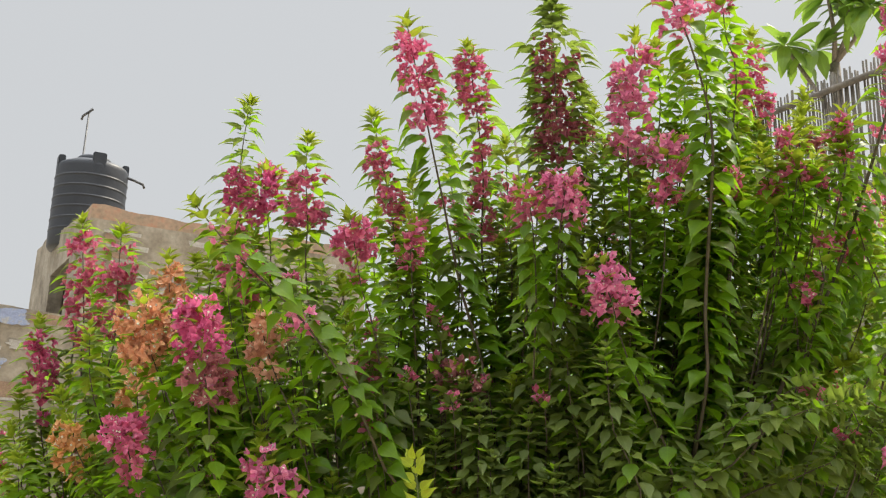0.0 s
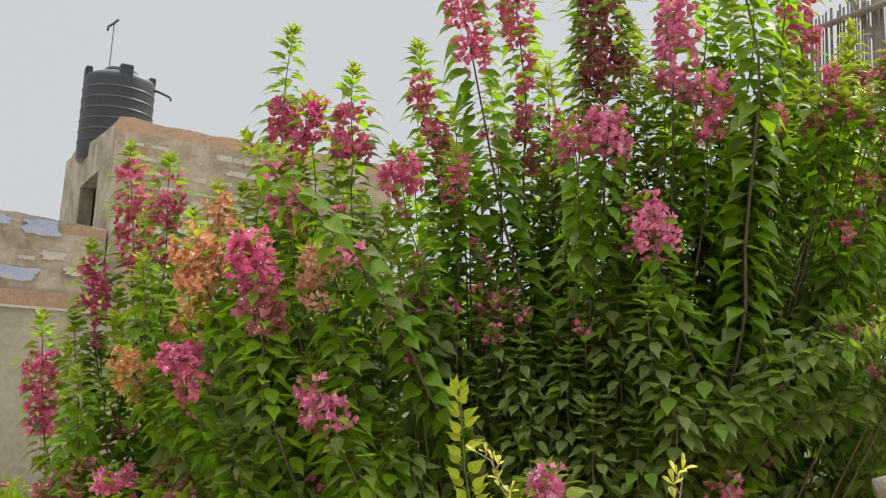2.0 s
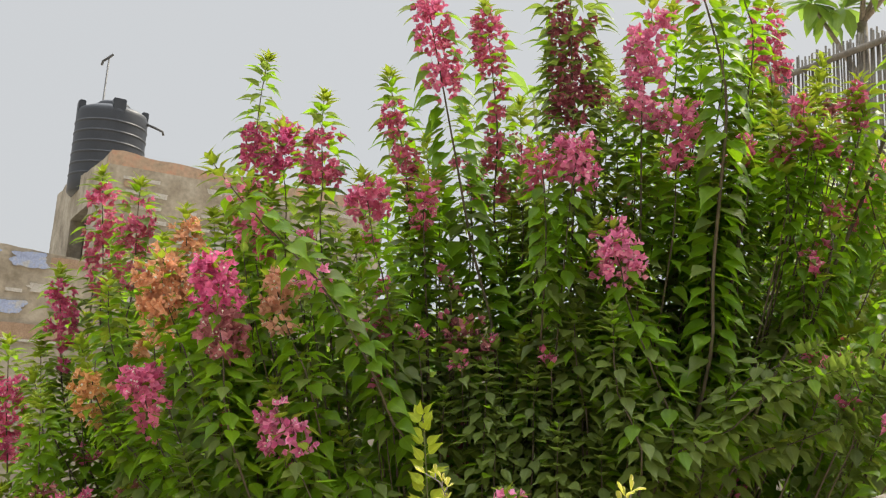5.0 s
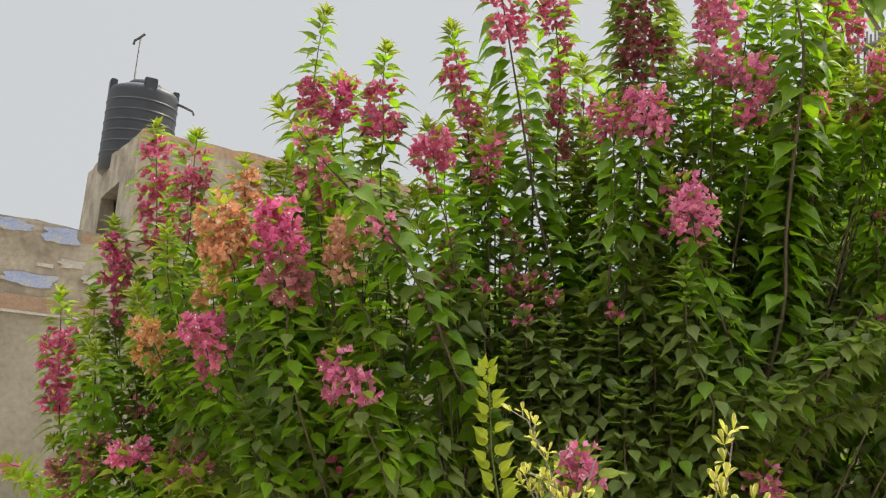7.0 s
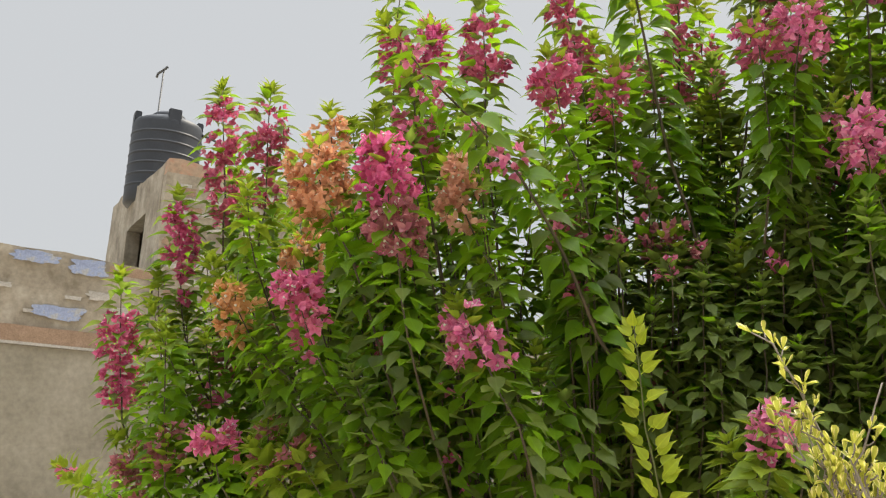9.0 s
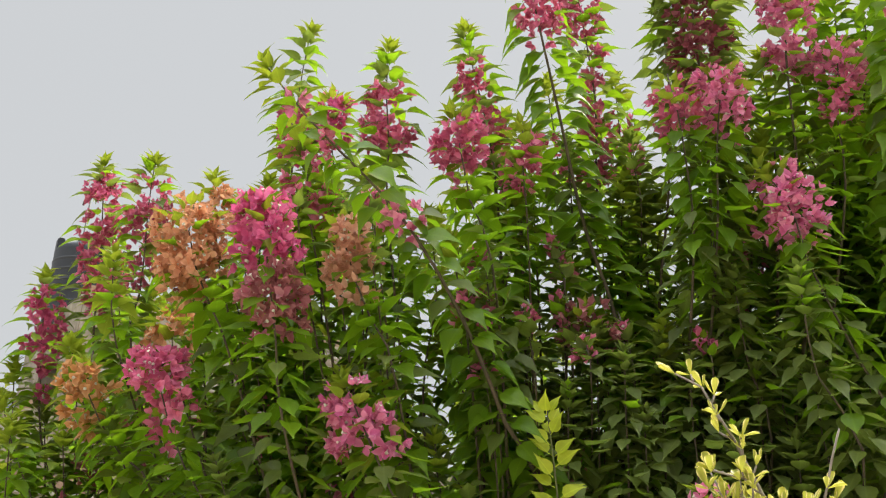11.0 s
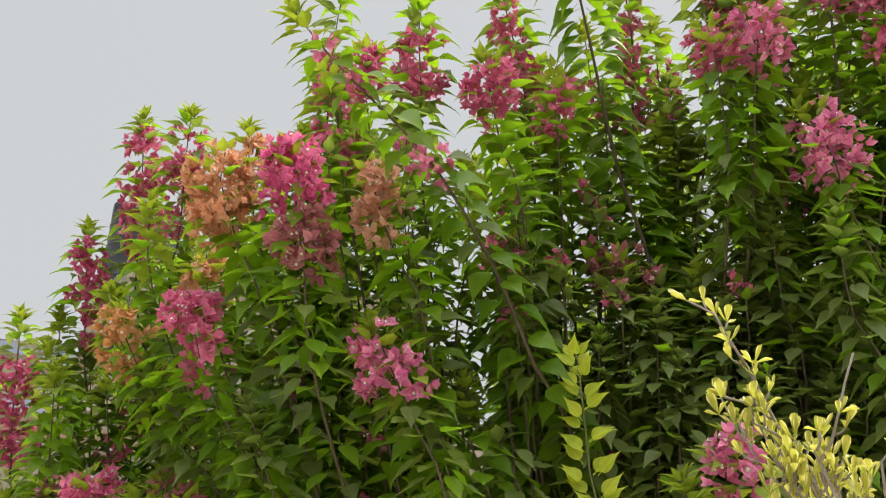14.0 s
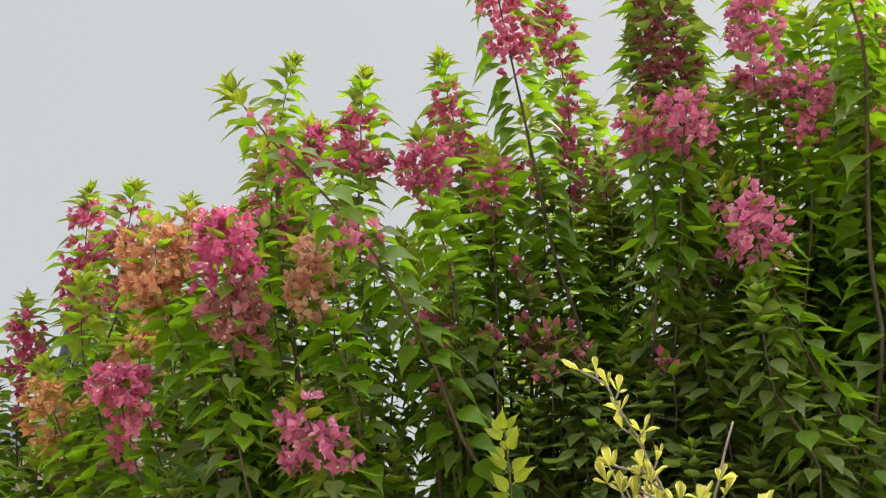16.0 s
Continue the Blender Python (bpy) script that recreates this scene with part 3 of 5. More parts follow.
def shoot(points, zones=(), size=0.04, gap=0.0095, sky=0, droop=0, side=0, lime=0, near=0, thick=1.0, wide=0.008, old=0, deep=0, short=0):
    """One upright shoot. points: from the tip down; zones: (from, to, colour, radius, density) of bracts, metres below the tip.
    sky: slim top; droop: hanging leaves; side: large leaves in two rows; lime: young leaves; near: leaves as pieces of their own; deep: joined to the thick of the bush."""
    rng = RNG
    last = np.array(points[-1], float)
    pts = list(points) + [tuple(last * 0.55 + (CROWN + (0.5 * (last[0] - CROWN[0]), 0, 0.35)) * 0.45), tuple(CROWN + (0.25 * (last[0] - CROWN[0]), rng.uniform(-0.1, 0.1), 0))]
    line, ways, at = smooth_line(pts, 0.012)
    shown = smooth_line(points, 0.012)[2][-1]
    idx = sorted(set(list(range(0, len(line), 4)) + [len(line) - 1]))
    radii = [thick * (0.0008 + 0.0015 * min(1, at[i] / 0.5)) for i in idx]
    stem = None if deep else part("shoot", tube("shoot", line[idx], radii, YOUNG_STEM if lime == 2 else STEM, 6), bush)
    leaves, bracts, flowers = [], {}, []
    turn, s = rng.uniform(0, 6.28), 0.004
    flat = unit(np.cross(unit(ways[len(ways) // 3]), (0.1, 1, 0)))
    end = shown + (0.0 if short else 0.35)
    while s < min(end, at[-1]):
        i = int(np.searchsorted(at, s))
        i = min(i, len(line) - 1)
        up = -unit(ways[i])
        in_zone = next((z for z in zones if z[0] - 0.005 <= s <= z[1]), None)
        young = min(1.0, s / 0.045)
        length = (0.93 if old else 1.06 if sky else 1.0) * size * (0.38 + 0.54 * young + 0.14 * min(1.0, s / 0.14)) * rng.uniform(0.86, 1.12)
        if lime == 2:
            length = size * rng.uniform(0.9, 1.08) * (0.75 + 0.25 * min(1.0, s / 0.02))
        turn += 2.39996 + rng.uniform(-0.22, 0.22)
        ref = unit(np.cross(up, (0.2, 0.9, 0.35)))
        out = math.cos(turn) * ref + math.sin(turn) * np.cross(up, ref)
        if side and s > 0.04:
            out = unit(flat * (1 if turn % 12.566 < 6.283 else -1) + (0.3 if lime == 2 else 0.75) * out)
        hung = droop and s > 0.05 + 0.03 * rng.random()
        if hung:
            high = min(1.0, max(0.0, (line[i][2] - 1.75) / 0.5))
            e = radians(rng.uniform(-60 - 16 * high, -12 - 24 * high))
        elif lime == 2:
            e = radians(rng.uniform(10, 35))
        else:
            e = radians(58 - 44 * min(1.0, s / 0.04) - (24 if s > 0.08 else 8 if s > 0.045 else 0) - (14 if side and s > 0.08 else 0) + rng.uniform(-11, 11))
        if hung:
            out = unit(out + 0.12 * flat * np.sign(float(np.dot(out, flat))) + np.array((0, -0.1, 0)))
            flat_out = unit(np.array((out[0], out[1] - 0.12, 0.3 * out[2])))
            lean = np.array((0.0, 0.0, 1.0))
            way = math.cos(e) * flat_out + math.sin(e) * lean
            face = -math.sin(e) * flat_out + math.cos(e) * lean
        else:
            lean = unit(up * 0.6 + np.array((0, 0, 0.4)))
            way = math.cos(e) * out + math.sin(e) * lean
            face = -math.sin(e) * out + math.cos(e) * lean
        face = face + np.array((0.0, -rng.uniform(0.25, 0.8) if side else -rng.uniform(0.0, 0.55), 0.0))
        face = face + (0.34 if hung else 0.2) * np.array([rng.uniform(-1, 1) for _ in range(3)])
        if lime == 2:
            face = np.array((0.3 * rng.uniform(-1, 1), -0.8, 0.55))
            way = unit(way + np.array((0, 0, 0.9 if s < 0.02 else 0.45)))
            length = max(length, 0.8 * size)
        ax = axes_for(way, face)
        if lime == 2:
            tone = 3
        elif old:
            tone = 1 if rng.random() < 0.1 else 0
        elif lime:
            tone = 2 if s < 0.07 + 0.05 * rng.random() else 1 if not hung or rng.random() < 0.4 else 0
        elif sky:
            tone = 2 if s < 0.022 + 0.015 * rng.random() else (1 if rng.random() < (0.5 if s < 0.2 else 0.36) else 0)
        else:
            # deep shoots take more of the brighter green, which lightens the interior by colour
            tone = 2 if s < 0.05 + 0.03 * rng.random() else 1 if s < 0.16 + 0.16 * rng.random() else (1 if rng.random() < (0.85 if side else 0.8 if deep else 0.45) else 0)
        place = line[i] + out * (0.2 * length + (wide * rng.random() if s > 0.08 else 0.0))
        if hung:
            place = place + out * 0.12 * length
        if in_zone:
            length *= 0.95
            place = place + out * in_zone[3] * rng.uniform(0.1, 0.55)
        pool = SLIM if s < 0.035 or (sky and s < 0.08) or lime == 2 else HANGING if hung else BLADES if deep else SPREAD
        tpl = rng.randrange(len(pool))
        dims = (length, length * (1.12 if side else 1.0) * rng.uniform(0.9, 1.1), length)
        if near and singles["leaf"] < 300 and s < shown:
            single("leaf", LEAF_MESH, (pool is SLIM, pool is HANGING, tpl, tone), pool[tpl], LEAF_MATS[tone], place, ax, dims, stem)
        else:
            leaves.append((pool[tpl], place, ax, dims, tone))
        step = gap * (0.46 if deep else 0.62 if side or lime == 2 else 0.48) * (1.0 if not in_zone else 0.8 if old else 1.5 if in_zone[3] >= 0.03 and not sky else 0.9) * (0.4 if s < 0.012 and lime == 2 else 0.34 if s < 0.025 and lime != 2 else 0.6 if s < 0.045 and lime != 2 else 1.0) * (1.9 if s > shown else 1.0)
        s += step * rng.uniform(0.85, 1.15)
    for a, b, colour, r, density in zones:
        count = int((2.1 if sky else 1.75) * density * max(b - a, 0.03) * r * 6.28 / 0.00034)
        nodes = [(rng.uniform(a, b), rng.uniform(0, 6.28)) for _ in range(max(3, int(count / 7)))]
        for n in range(count):
            s, ang = nodes[n % len(nodes)]
            i = min(int(np.searchsorted(at, s)), len(line) - 1)
            up = -unit(ways[i])
            ref = unit(np.cross(up, (0.2, 0.9, 0.35)))
            out = math.cos(ang) * ref + math.sin(ang) * np.cross(up, ref)
            taper = 0.6 + 0.4 * min(1, (s - a + 0.01) / 0.05)
            puff = unit([rng.gauss(0, 1) for _ in range(3)])
            place = line[i] + out * r * taper * 0.62 + puff * min(0.017, 0.5 * r + 0.003) * rng.uniform(0.4, 1.0)
            axis = unit(puff + out * rng.uniform(0.3, 0.9) + up * rng.uniform(0.0, 0.5))
            ax0 = axes_for(np.cross(axis, (rng.uniform(-1, 1), rng.uniform(-1, 1), 0.3)), axis)
            k, sc = rng.randrange(len(FLORETS)), rng.uniform(0.0098, 0.0152)
            if near and singles["bract"] < 240:
                single("bract", BRACT_MESH, (k, colour), FLORETS[k], BRACT[colour], place, ax0, (sc,) * 3, stem)
            else:
                bracts.setdefault(colour, []).append((FLORETS[k], place, ax0, (sc,) * 3, 0))
            if rng.random() < 0.35:
                flowers.append((STAR, place, ax0, (sc * 1.1, sc * 1.1, sc * 1.05), 0))
    if deep:
        verts, faces = tube_shape(line[idx], radii, 5)
        base = len(THICKET["verts"])
        THICKET["verts"] += verts
        THICKET["faces"] += [tuple(i + base for i in f) for f in faces]
        THICKET["leaves"] += leaves
        THICKET["flowers"] += flowers
        for colour, items in bracts.items():
            THICKET["bracts"].setdefault(colour, []).extend(items)
        return
    if leaves:
        part("foliage", scatter("foliage", leaves, LEAF_MATS), stem, kind="stuff")
    for colour, items in bracts.items():
        part("inflorescence", scatter("inflorescence", items, [BRACT[colour]]), stem, kind="stuff")
    if flowers:
        part("floret", scatter("floret", flowers, [FLOWER]), stem, "tiny cream flowers", kind="stuff")


# shoots, from the tip down
shoot([(-0.51, 2.49, 2.20), (-0.50, 2.49, 2.12), (-0.48, 2.49, 1.98), (-0.45, 2.49, 1.79)], [(0.05, 0.26, "pink", 0.034, 1)], sky=1)
shoot([(-0.37, 2.38, 2.15), (-0.37, 2.38, 2.07), (-0.36, 2.38, 1.93), (-0.35, 2.38, 1.79)], [(0.04, 0.14, "pink", 0.03, 1), (0.17, 0.23, "pink", 0.02, 0.6)], sky=1)
shoot([(-0.56, 2.46, 1.98), (-0.55, 2.46, 1.91), (-0.53, 2.46, 1.78), (-0.49, 2.46, 1.65)], [(0.05, 0.16, "hot", 0.027, 1), (0.16, 0.21, "hot", 0.02, 0.7)], sky=1)
shoot([(-0.66, 2.48, 1.83), (-0.65, 2.48, 1.74), (-0.63, 2.48, 1.60), (-0.59, 2.48, 1.49)], [(0.08, 0.24, "hot", 0.033, 1)], sky=1)
shoot([(-0.33, 2.20, 1.92), (-0.32, 2.20, 1.85), (-0.29, 2.20, 1.75)], [], lime=1)
shoot([(-0.41, 2.28, 1.82), (-0.39, 2.28, 1.76), (-0.35, 2.28, 1.68)], [], lime=1)
shoot([(-0.56, 2.40, 1.76), (-0.53, 2.40, 1.69), (-0.47, 2.40, 1.59)], [], lime=1)
shoot([(-0.23, 2.27, 2.07), (-0.22, 2.27, 1.99), (-0.19, 2.27, 1.87)], [(0.03, 0.11, "orange", 0.033, 1)])
shoot([(-0.19, 2.10, 1.95), (-0.19, 2.10, 1.89), (-0.16, 2.10, 1.82), (-0.11, 2.10, 1.72)], [(0.01, 0.11, "orange", 0.046, 1.9)])
shoot([(-0.24, 2.20, 1.85), (-0.23, 2.20, 1.79), (-0.20, 2.20, 1.70)], [(0.01, 0.08, "orange", 0.03, 0.8)])
shoot([(-0.31, 2.15, 1.76), (-0.31, 2.15, 1.71), (-0.26, 2.15, 1.64), (-0.20, 2.15, 1.58)], [(0.01, 0.09, "brown", 0.033, 0.8)])
shoot([(-0.09, 2.06, 1.94), (-0.08, 2.06, 1.86), (-0.06, 2.06, 1.77), (-0.03, 2.06, 1.63)], [(0.01, 0.09, "hot", 0.042, 1.6), (0.09, 0.17, "dull", 0.042, 1.2)], droop=1, near=1)
shoot([(0.00, 2.10, 1.93), (0.01, 2.10, 1.87), (0.04, 2.10, 1.80), (0.08, 2.10, 1.71)], [(0.01, 0.11, "peach", 0.033, 1.1)])
shoot([(-0.095, 1.98, 2.08), (-0.026, 2.00, 2.00), (0.08, 2.04, 1.90), (0.155, 2.10, 1.79), (0.21, 2.15, 1.67), (0.25, 2.20, 1.60)], [(0.05, 0.07, "bright", 0.012, 0.4), (0.11, 0.14, "pink", 0.014, 0.4), (0.24, 0.27, "bright", 0.024, 0.9)], side=1, size=0.04, gap=0.0105, near=1, thick=1.1)
shoot([(-0.11, 2.20, 2.12), (-0.08, 2.20, 2.05), (-0.07, 2.20, 1.98), (-0.04, 2.20, 1.86)], [(0.01, 0.16, "pink", 0.028, 0.5)])
shoot([(-0.16, 2.47, 2.46), (-0.17, 2.47, 2.34), (-0.17, 2.47, 2.22), (-0.15, 2.47, 2.01)], [(0.17, 0.27, "hot", 0.033, 1.2)], sky=1)
shoot([(-0.09, 2.42, 2.29), (-0.10, 2.42, 2.23), (-0.08, 2.42, 2.11), (-0.06, 2.42, 1.93)], [(0.01, 0.12, "hot", 0.035, 1)], sky=1)
shoot([(0.01, 2.30, 2.31), (0.01, 2.30, 2.22), (0.02, 2.30, 2.13), (0.03, 2.30, 1.98)], [(0.08, 0.18, "pink", 0.038, 1)], sky=1)
shoot([(0.12, 2.35, 2.38), (0.14, 2.35, 2.29), (0.17, 2.35, 2.16), (0.19, 2.35, 1.99)], [(0.08, 0.24, "pink", 0.028, 0.8)], sky=1)
shoot([(0.12, 2.15, 2.11), (0.14, 2.15, 2.04), (0.15, 2.15, 1.98), (0.19, 2.15, 1.84)], [(0.03, 0.11, "pink", 0.04, 1.2)], near=1)
shoot([(0.22, 2.25, 2.14), (0.22, 2.25, 2.07), (0.23, 2.25, 1.95)], [(0.01, 0.10, "pink", 0.028, 0.7)])
shoot([(0.20, 2.20, 2.50), (0.23, 2.24, 2.36), (0.27, 2.27, 2.18), (0.31, 2.30, 2.00), (0.35, 2.30, 1.87), (0.36, 2.30, 1.76)], [(0.03, 0.22, "pink", 0.037, 1)], side=1, size=0.05, gap=0.0085, thick=1.15)
shoot([(0.30, 2.42, 2.56), (0.32, 2.42, 2.43), (0.34, 2.42, 2.27), (0.34, 2.42, 2.10), (0.36, 2.42, 1.94)], [(0.04, 0.16, "pink", 0.035, 1), (0.18, 0.44, "pink", 0.024, 0.5)], sky=1)
shoot([(0.47, 2.30, 2.60), (0.48, 2.30, 2.38), (0.49, 2.30, 2.16), (0.49, 2.30, 1.89), (0.50, 2.30, 1.65)], [(0.10, 0.42, "dark", 0.05, 0.65)], size=0.043, gap=0.0042, wide=0.028, old=1)
shoot([(0.50, 2.20, 2.20), (0.49, 2.20, 2.15), (0.48, 2.20, 2.06), (0.47, 2.20, 1.91)], [(0.01, 0.08, "bright", 0.046, 1.2)], droop=1)
shoot([(0.42, 2.20, 2.19), (0.43, 2.20, 2.14), (0.44, 2.20, 2.04), (0.44, 2.20, 1.89)], [(0.01, 0.07, "pink", 0.035, 1)], droop=1)
shoot([(0.63, 2.28, 2.51), (0.62, 2.28, 2.37), (0.61, 2.28, 2.27), (0.61, 2.28, 2.07), (0.60, 2.28, 1.85)], [(0.03, 0.25, "bright", 0.04, 1.1)])
shoot([(0.68, 2.27, 2.29), (0.68, 2.27, 2.25), (0.67, 2.27, 2.15), (0.66, 2.27, 1.99)], [(0.00, 0.06, "bright", 0.04, 1.2), (0.07, 0.13, "pink", 0.028, 0.8)])
shoot([(0.67, 2.20, 2.57), (0.71, 2.20, 2.45), (0.74, 2.20, 2.32), (0.75, 2.22, 2.24), (0.74, 2.25, 2.07), (0.73, 2.25, 1.95), (0.72, 2.25, 1.79)], [(0.02, 0.11, "bright", 0.04, 1)], side=1, size=0.05, gap=0.0095, thick=1.4)
shoot([(0.90, 2.50, 2.62), (0.89, 2.50, 2.49), (0.90, 2.50, 2.40), (0.90, 2.50, 2.22), (0.91, 2.50, 2.06)], [(0.04, 0.22, "pink", 0.037, 1)])
shoot([(1.02, 2.57, 2.48), (0.99, 2.57, 2.34), (0.93, 2.57, 2.07), (0.84, 2.57, 1.84)], [(0.06, 0.18, "dull", 0.03, 0.8)], side=1)
shoot([(1.19, 2.40, 2.72), (1.17, 2.40, 2.53), (1.13, 2.41, 2.40), (1.01, 2.42, 2.07), (0.87, 2.35, 1.83), (0.81, 2.35, 1.70)], [(0.02, 0.23, "bright", 0.052, 1.2), (0.24, 0.38, "pink", 0.03, 0.4)], side=1, size=0.047, gap=0.01, thick=1.5)
shoot([(1.12, 2.50, 2.27), (1.07, 2.50, 2.15), (0.99, 2.50, 2.03)], [(0.01, 0.17, "pink", 0.03, 0.6)], lime=1)
shoot([(1.03, 2.60, 2.53), (1.03, 2.60, 2.43), (1.04, 2.60, 2.30)], [(0.13, 0.19, "dull", 0.03, 0.6)], lime=1)
shoot([(1.14, 2.30, 2.07), (1.11, 2.30, 2.00), (1.06, 2.30, 1.92), (0.98, 2.30, 1.80)], [(0.00, 0.14, "pink", 0.04, 1)], droop=1)
shoot([(1.04, 2.20, 1.77), (1.03, 2.20, 1.73), (1.01, 2.20, 1.66)], [(0.00, 0.07, "bright", 0.043, 1.2)])
shoot([(0.95, 2.15, 1.81), (0.82, 2.15, 1.77), (0.73, 2.15, 1.69), (0.63, 2.15, 1.62)], [], droop=1, gap=0.0055, old=1)
shoot([(0.98, 2.20, 1.74), (0.84, 2.20, 1.68), (0.74, 2.20, 1.62)], [], droop=1, gap=0.0055, old=1)
shoot([(0.90, 2.20, 1.85), (0.80, 2.20, 1.79), (0.74, 2.20, 1.73)], [], droop=1, old=1)
shoot([(0.52, 2.17, 2.04), (0.56, 2.17, 1.98), (0.58, 2.17, 1.89), (0.63, 2.17, 1.76), (0.65, 2.17, 1.65)], [(0.03, 0.11, "bright", 0.044, 1.3)], droop=1, gap=0.008, near=1)
shoot([(0.49, 2.20, 1.91), (0.50, 2.20, 1.78), (0.52, 2.20, 1.65)], [], droop=1, gap=0.008, old=1)
shoot([(0.55, 2.13, 1.89), (0.56, 2.13, 1.75), (0.60, 2.13, 1.62)], [], droop=1, gap=0.008, old=1, near=1)
shoot([(0.43, 2.25, 1.86), (0.44, 2.25, 1.72), (0.47, 2.25, 1.61)], [], droop=1, old=1)
shoot([(0.30, 2.26, 1.87), (0.31, 2.26, 1.83), (0.33, 2.26, 1.72)], [(0.00, 0.06, "dull", 0.038, 1)])
shoot([(0.17, 2.25, 1.89), (0.16, 2.25, 1.83), (0.18, 2.25, 1.73)], [(0.01, 0.05, "dull", 0.028, 0.8)])
shoot([(0.02, 2.05, 1.72), (0.05, 2.05, 1.66), (0.08, 2.05, 1.60), (0.12, 2.05, 1.52)], [(0.03, 0.09, "bright", 0.038, 1.2)], droop=1, size=0.039, near=1, gap=0.009, lime=1)
shoot([(-0.20, 2.10, 1.75), (-0.20, 2.10, 1.71), (-0.16, 2.10, 1.62), (-0.09, 2.10, 1.53), (-0.03, 2.10, 1.45)], [(0.00, 0.09, "pink", 0.042, 1.2)], droop=1, size=0.039, near=1, gap=0.008)
shoot([(-0.28, 2.15, 1.69), (-0.23, 2.15, 1.59), (-0.15, 2.15, 1.51)], [], droop=1, gap=0.008, old=1, size=0.039)
shoot([(0.12, 2.15, 1.65), (0.16, 2.15, 1.60), (0.20, 2.15, 1.51)], [], droop=1, old=1, size=0.039)
shoot([(0.12, 2.20, 1.95), (0.14, 2.20, 1.87), (0.16, 2.20, 1.75)], [], lime=1)
shoot([(0.04, 2.15, 1.79), (0.06, 2.15, 1.71), (0.08, 2.15, 1.61)], [], lime=1)
shoot([(0.41, 2.25, 1.86), (0.41, 2.25, 1.80), (0.42, 2.25, 1.72)], [], lime=1)
shoot([(0.00, 2.15, 1.75), (0.01, 2.15, 1.69), (0.03, 2.15, 1.61)], [], lime=1)
shoot([(-0.81, 2.60, 1.46), (-0.76, 2.60, 1.45), (-0.66, 2.60, 1.41), (-0.56, 2.60, 1.33)], [(0.02, 0.04, "pink", 0.012, 1)], lime=1)
shoot([(-0.33, 2.15, 1.55), (-0.32, 2.15, 1.51), (-0.29, 2.15, 1.44)], [(0.01, 0.06, "pink", 0.04, 1)])
shoot([(-0.21, 2.12, 1.52), (-0.19, 2.12, 1.50), (-0.15, 2.12, 1.45)], [(0.01, 0.03, "dull", 0.03, 0.8)], lime=1)
shoot([(-0.27, 2.14, 1.53), (-0.24, 2.14, 1.49), (-0.19, 2.14, 1.44)], [], lime=1)
shoot([(-0.46, 2.30, 1.54), (-0.45, 2.30, 1.48), (-0.43, 2.30, 1.42)], [(0.00, 0.07, "dull", 0.024, 0.8)])
shoot([(-0.54, 2.35, 1.50), (-0.52, 2.35, 1.45), (-0.49, 2.35, 1.38)], [(0.00, 0.09, "dull", 0.028, 1)])
shoot([(0.25, 2.14, 1.71), (0.26, 2.14, 1.64), (0.27, 2.14, 1.55), (0.29, 2.14, 1.46)], [], lime=2, size=0.030, gap=0.0115, near=1, side=1)
shoot([(0.39, 1.97, 1.60), (0.40, 1.97, 1.56), (0.39, 1.97, 1.51), (0.38, 1.97, 1.46)], [(0.02, 0.06, "bright", 0.036, 1.1)], size=0.045, droop=1, lime=1, gap=0.007)
shoot([(0.35, 2.02, 1.56), (0.37, 2.02, 1.51), (0.39, 2.02, 1.46)], [], size=0.045, droop=1, lime=1, gap=0.008)
shoot([(0.67, 2.15, 1.60), (0.68, 2.15, 1.56), (0.67, 2.15, 1.50), (0.67, 2.15, 1.44)], [(0.02, 0.06, "bright", 0.034, 1.1)], size=0.045, droop=1, lime=1, gap=0.007)
shoot([(0.56, 2.05, 1.54), (0.57, 2.05, 1.51), (0.60, 2.05, 1.45)], [], size=0.045, droop=1, old=1, gap=0.008)
shoot([(0.64, 2.20, 1.74), (0.66, 2.20, 1.67), (0.70, 2.20, 1.58)], [], droop=1, old=1)
shoot([(0.37, 2.30, 1.81), (0.38, 2.30, 1.71), (0.41, 2.30, 1.58)], [], droop=1, old=1)
shoot([(-0.12, 2.08, 1.63), (-0.09, 2.08, 1.56), (-0.05, 2.08, 1.47)], [], droop=1, old=1, size=0.039, gap=0.009)
shoot([(0.12, 2.15, 1.68), (0.13, 2.15, 1.60), (0.17, 2.15, 1.49)], [], droop=1)
shoot([(0.44, 2.36, 2.43), (0.45, 2.36, 2.26), (0.44, 2.36, 2.06), (0.42, 2.36, 1.89)], [], gap=0.008, wide=0.02, old=1)
shoot([(0.53, 2.36, 2.44), (0.54, 2.36, 2.27), (0.53, 2.36, 2.07), (0.51, 2.36, 1.91)], [], gap=0.008, wide=0.02, old=1)
shoot([(0.57, 2.42, 2.35), (0.58, 2.42, 2.17), (0.57, 2.42, 1.97), (0.55, 2.42, 1.81)], [], gap=0.008, wide=0.01, old=1)
shoot([(0.72, 2.42, 2.37), (0.72, 2.42, 2.20), (0.71, 2.42, 2.00), (0.69, 2.42, 1.83)], [], gap=0.008, wide=0.01, old=0)
shoot([(0.84, 2.42, 2.42), (0.84, 2.42, 2.25), (0.82, 2.42, 2.04), (0.81, 2.42, 1.88)], [], gap=0.008, wide=0.01, old=0)
shoot([(0.80, 2.35, 2.27), (0.80, 2.35, 2.10), (0.79, 2.35, 1.91), (0.77, 2.35, 1.76)], [], gap=0.008, wide=0.01, old=0)
shoot([(0.60, 2.38, 2.35), (0.61, 2.38, 2.17), (0.60, 2.38, 1.98), (0.58, 2.38, 1.81)], [], gap=0.008, wide=0.01, old=0)
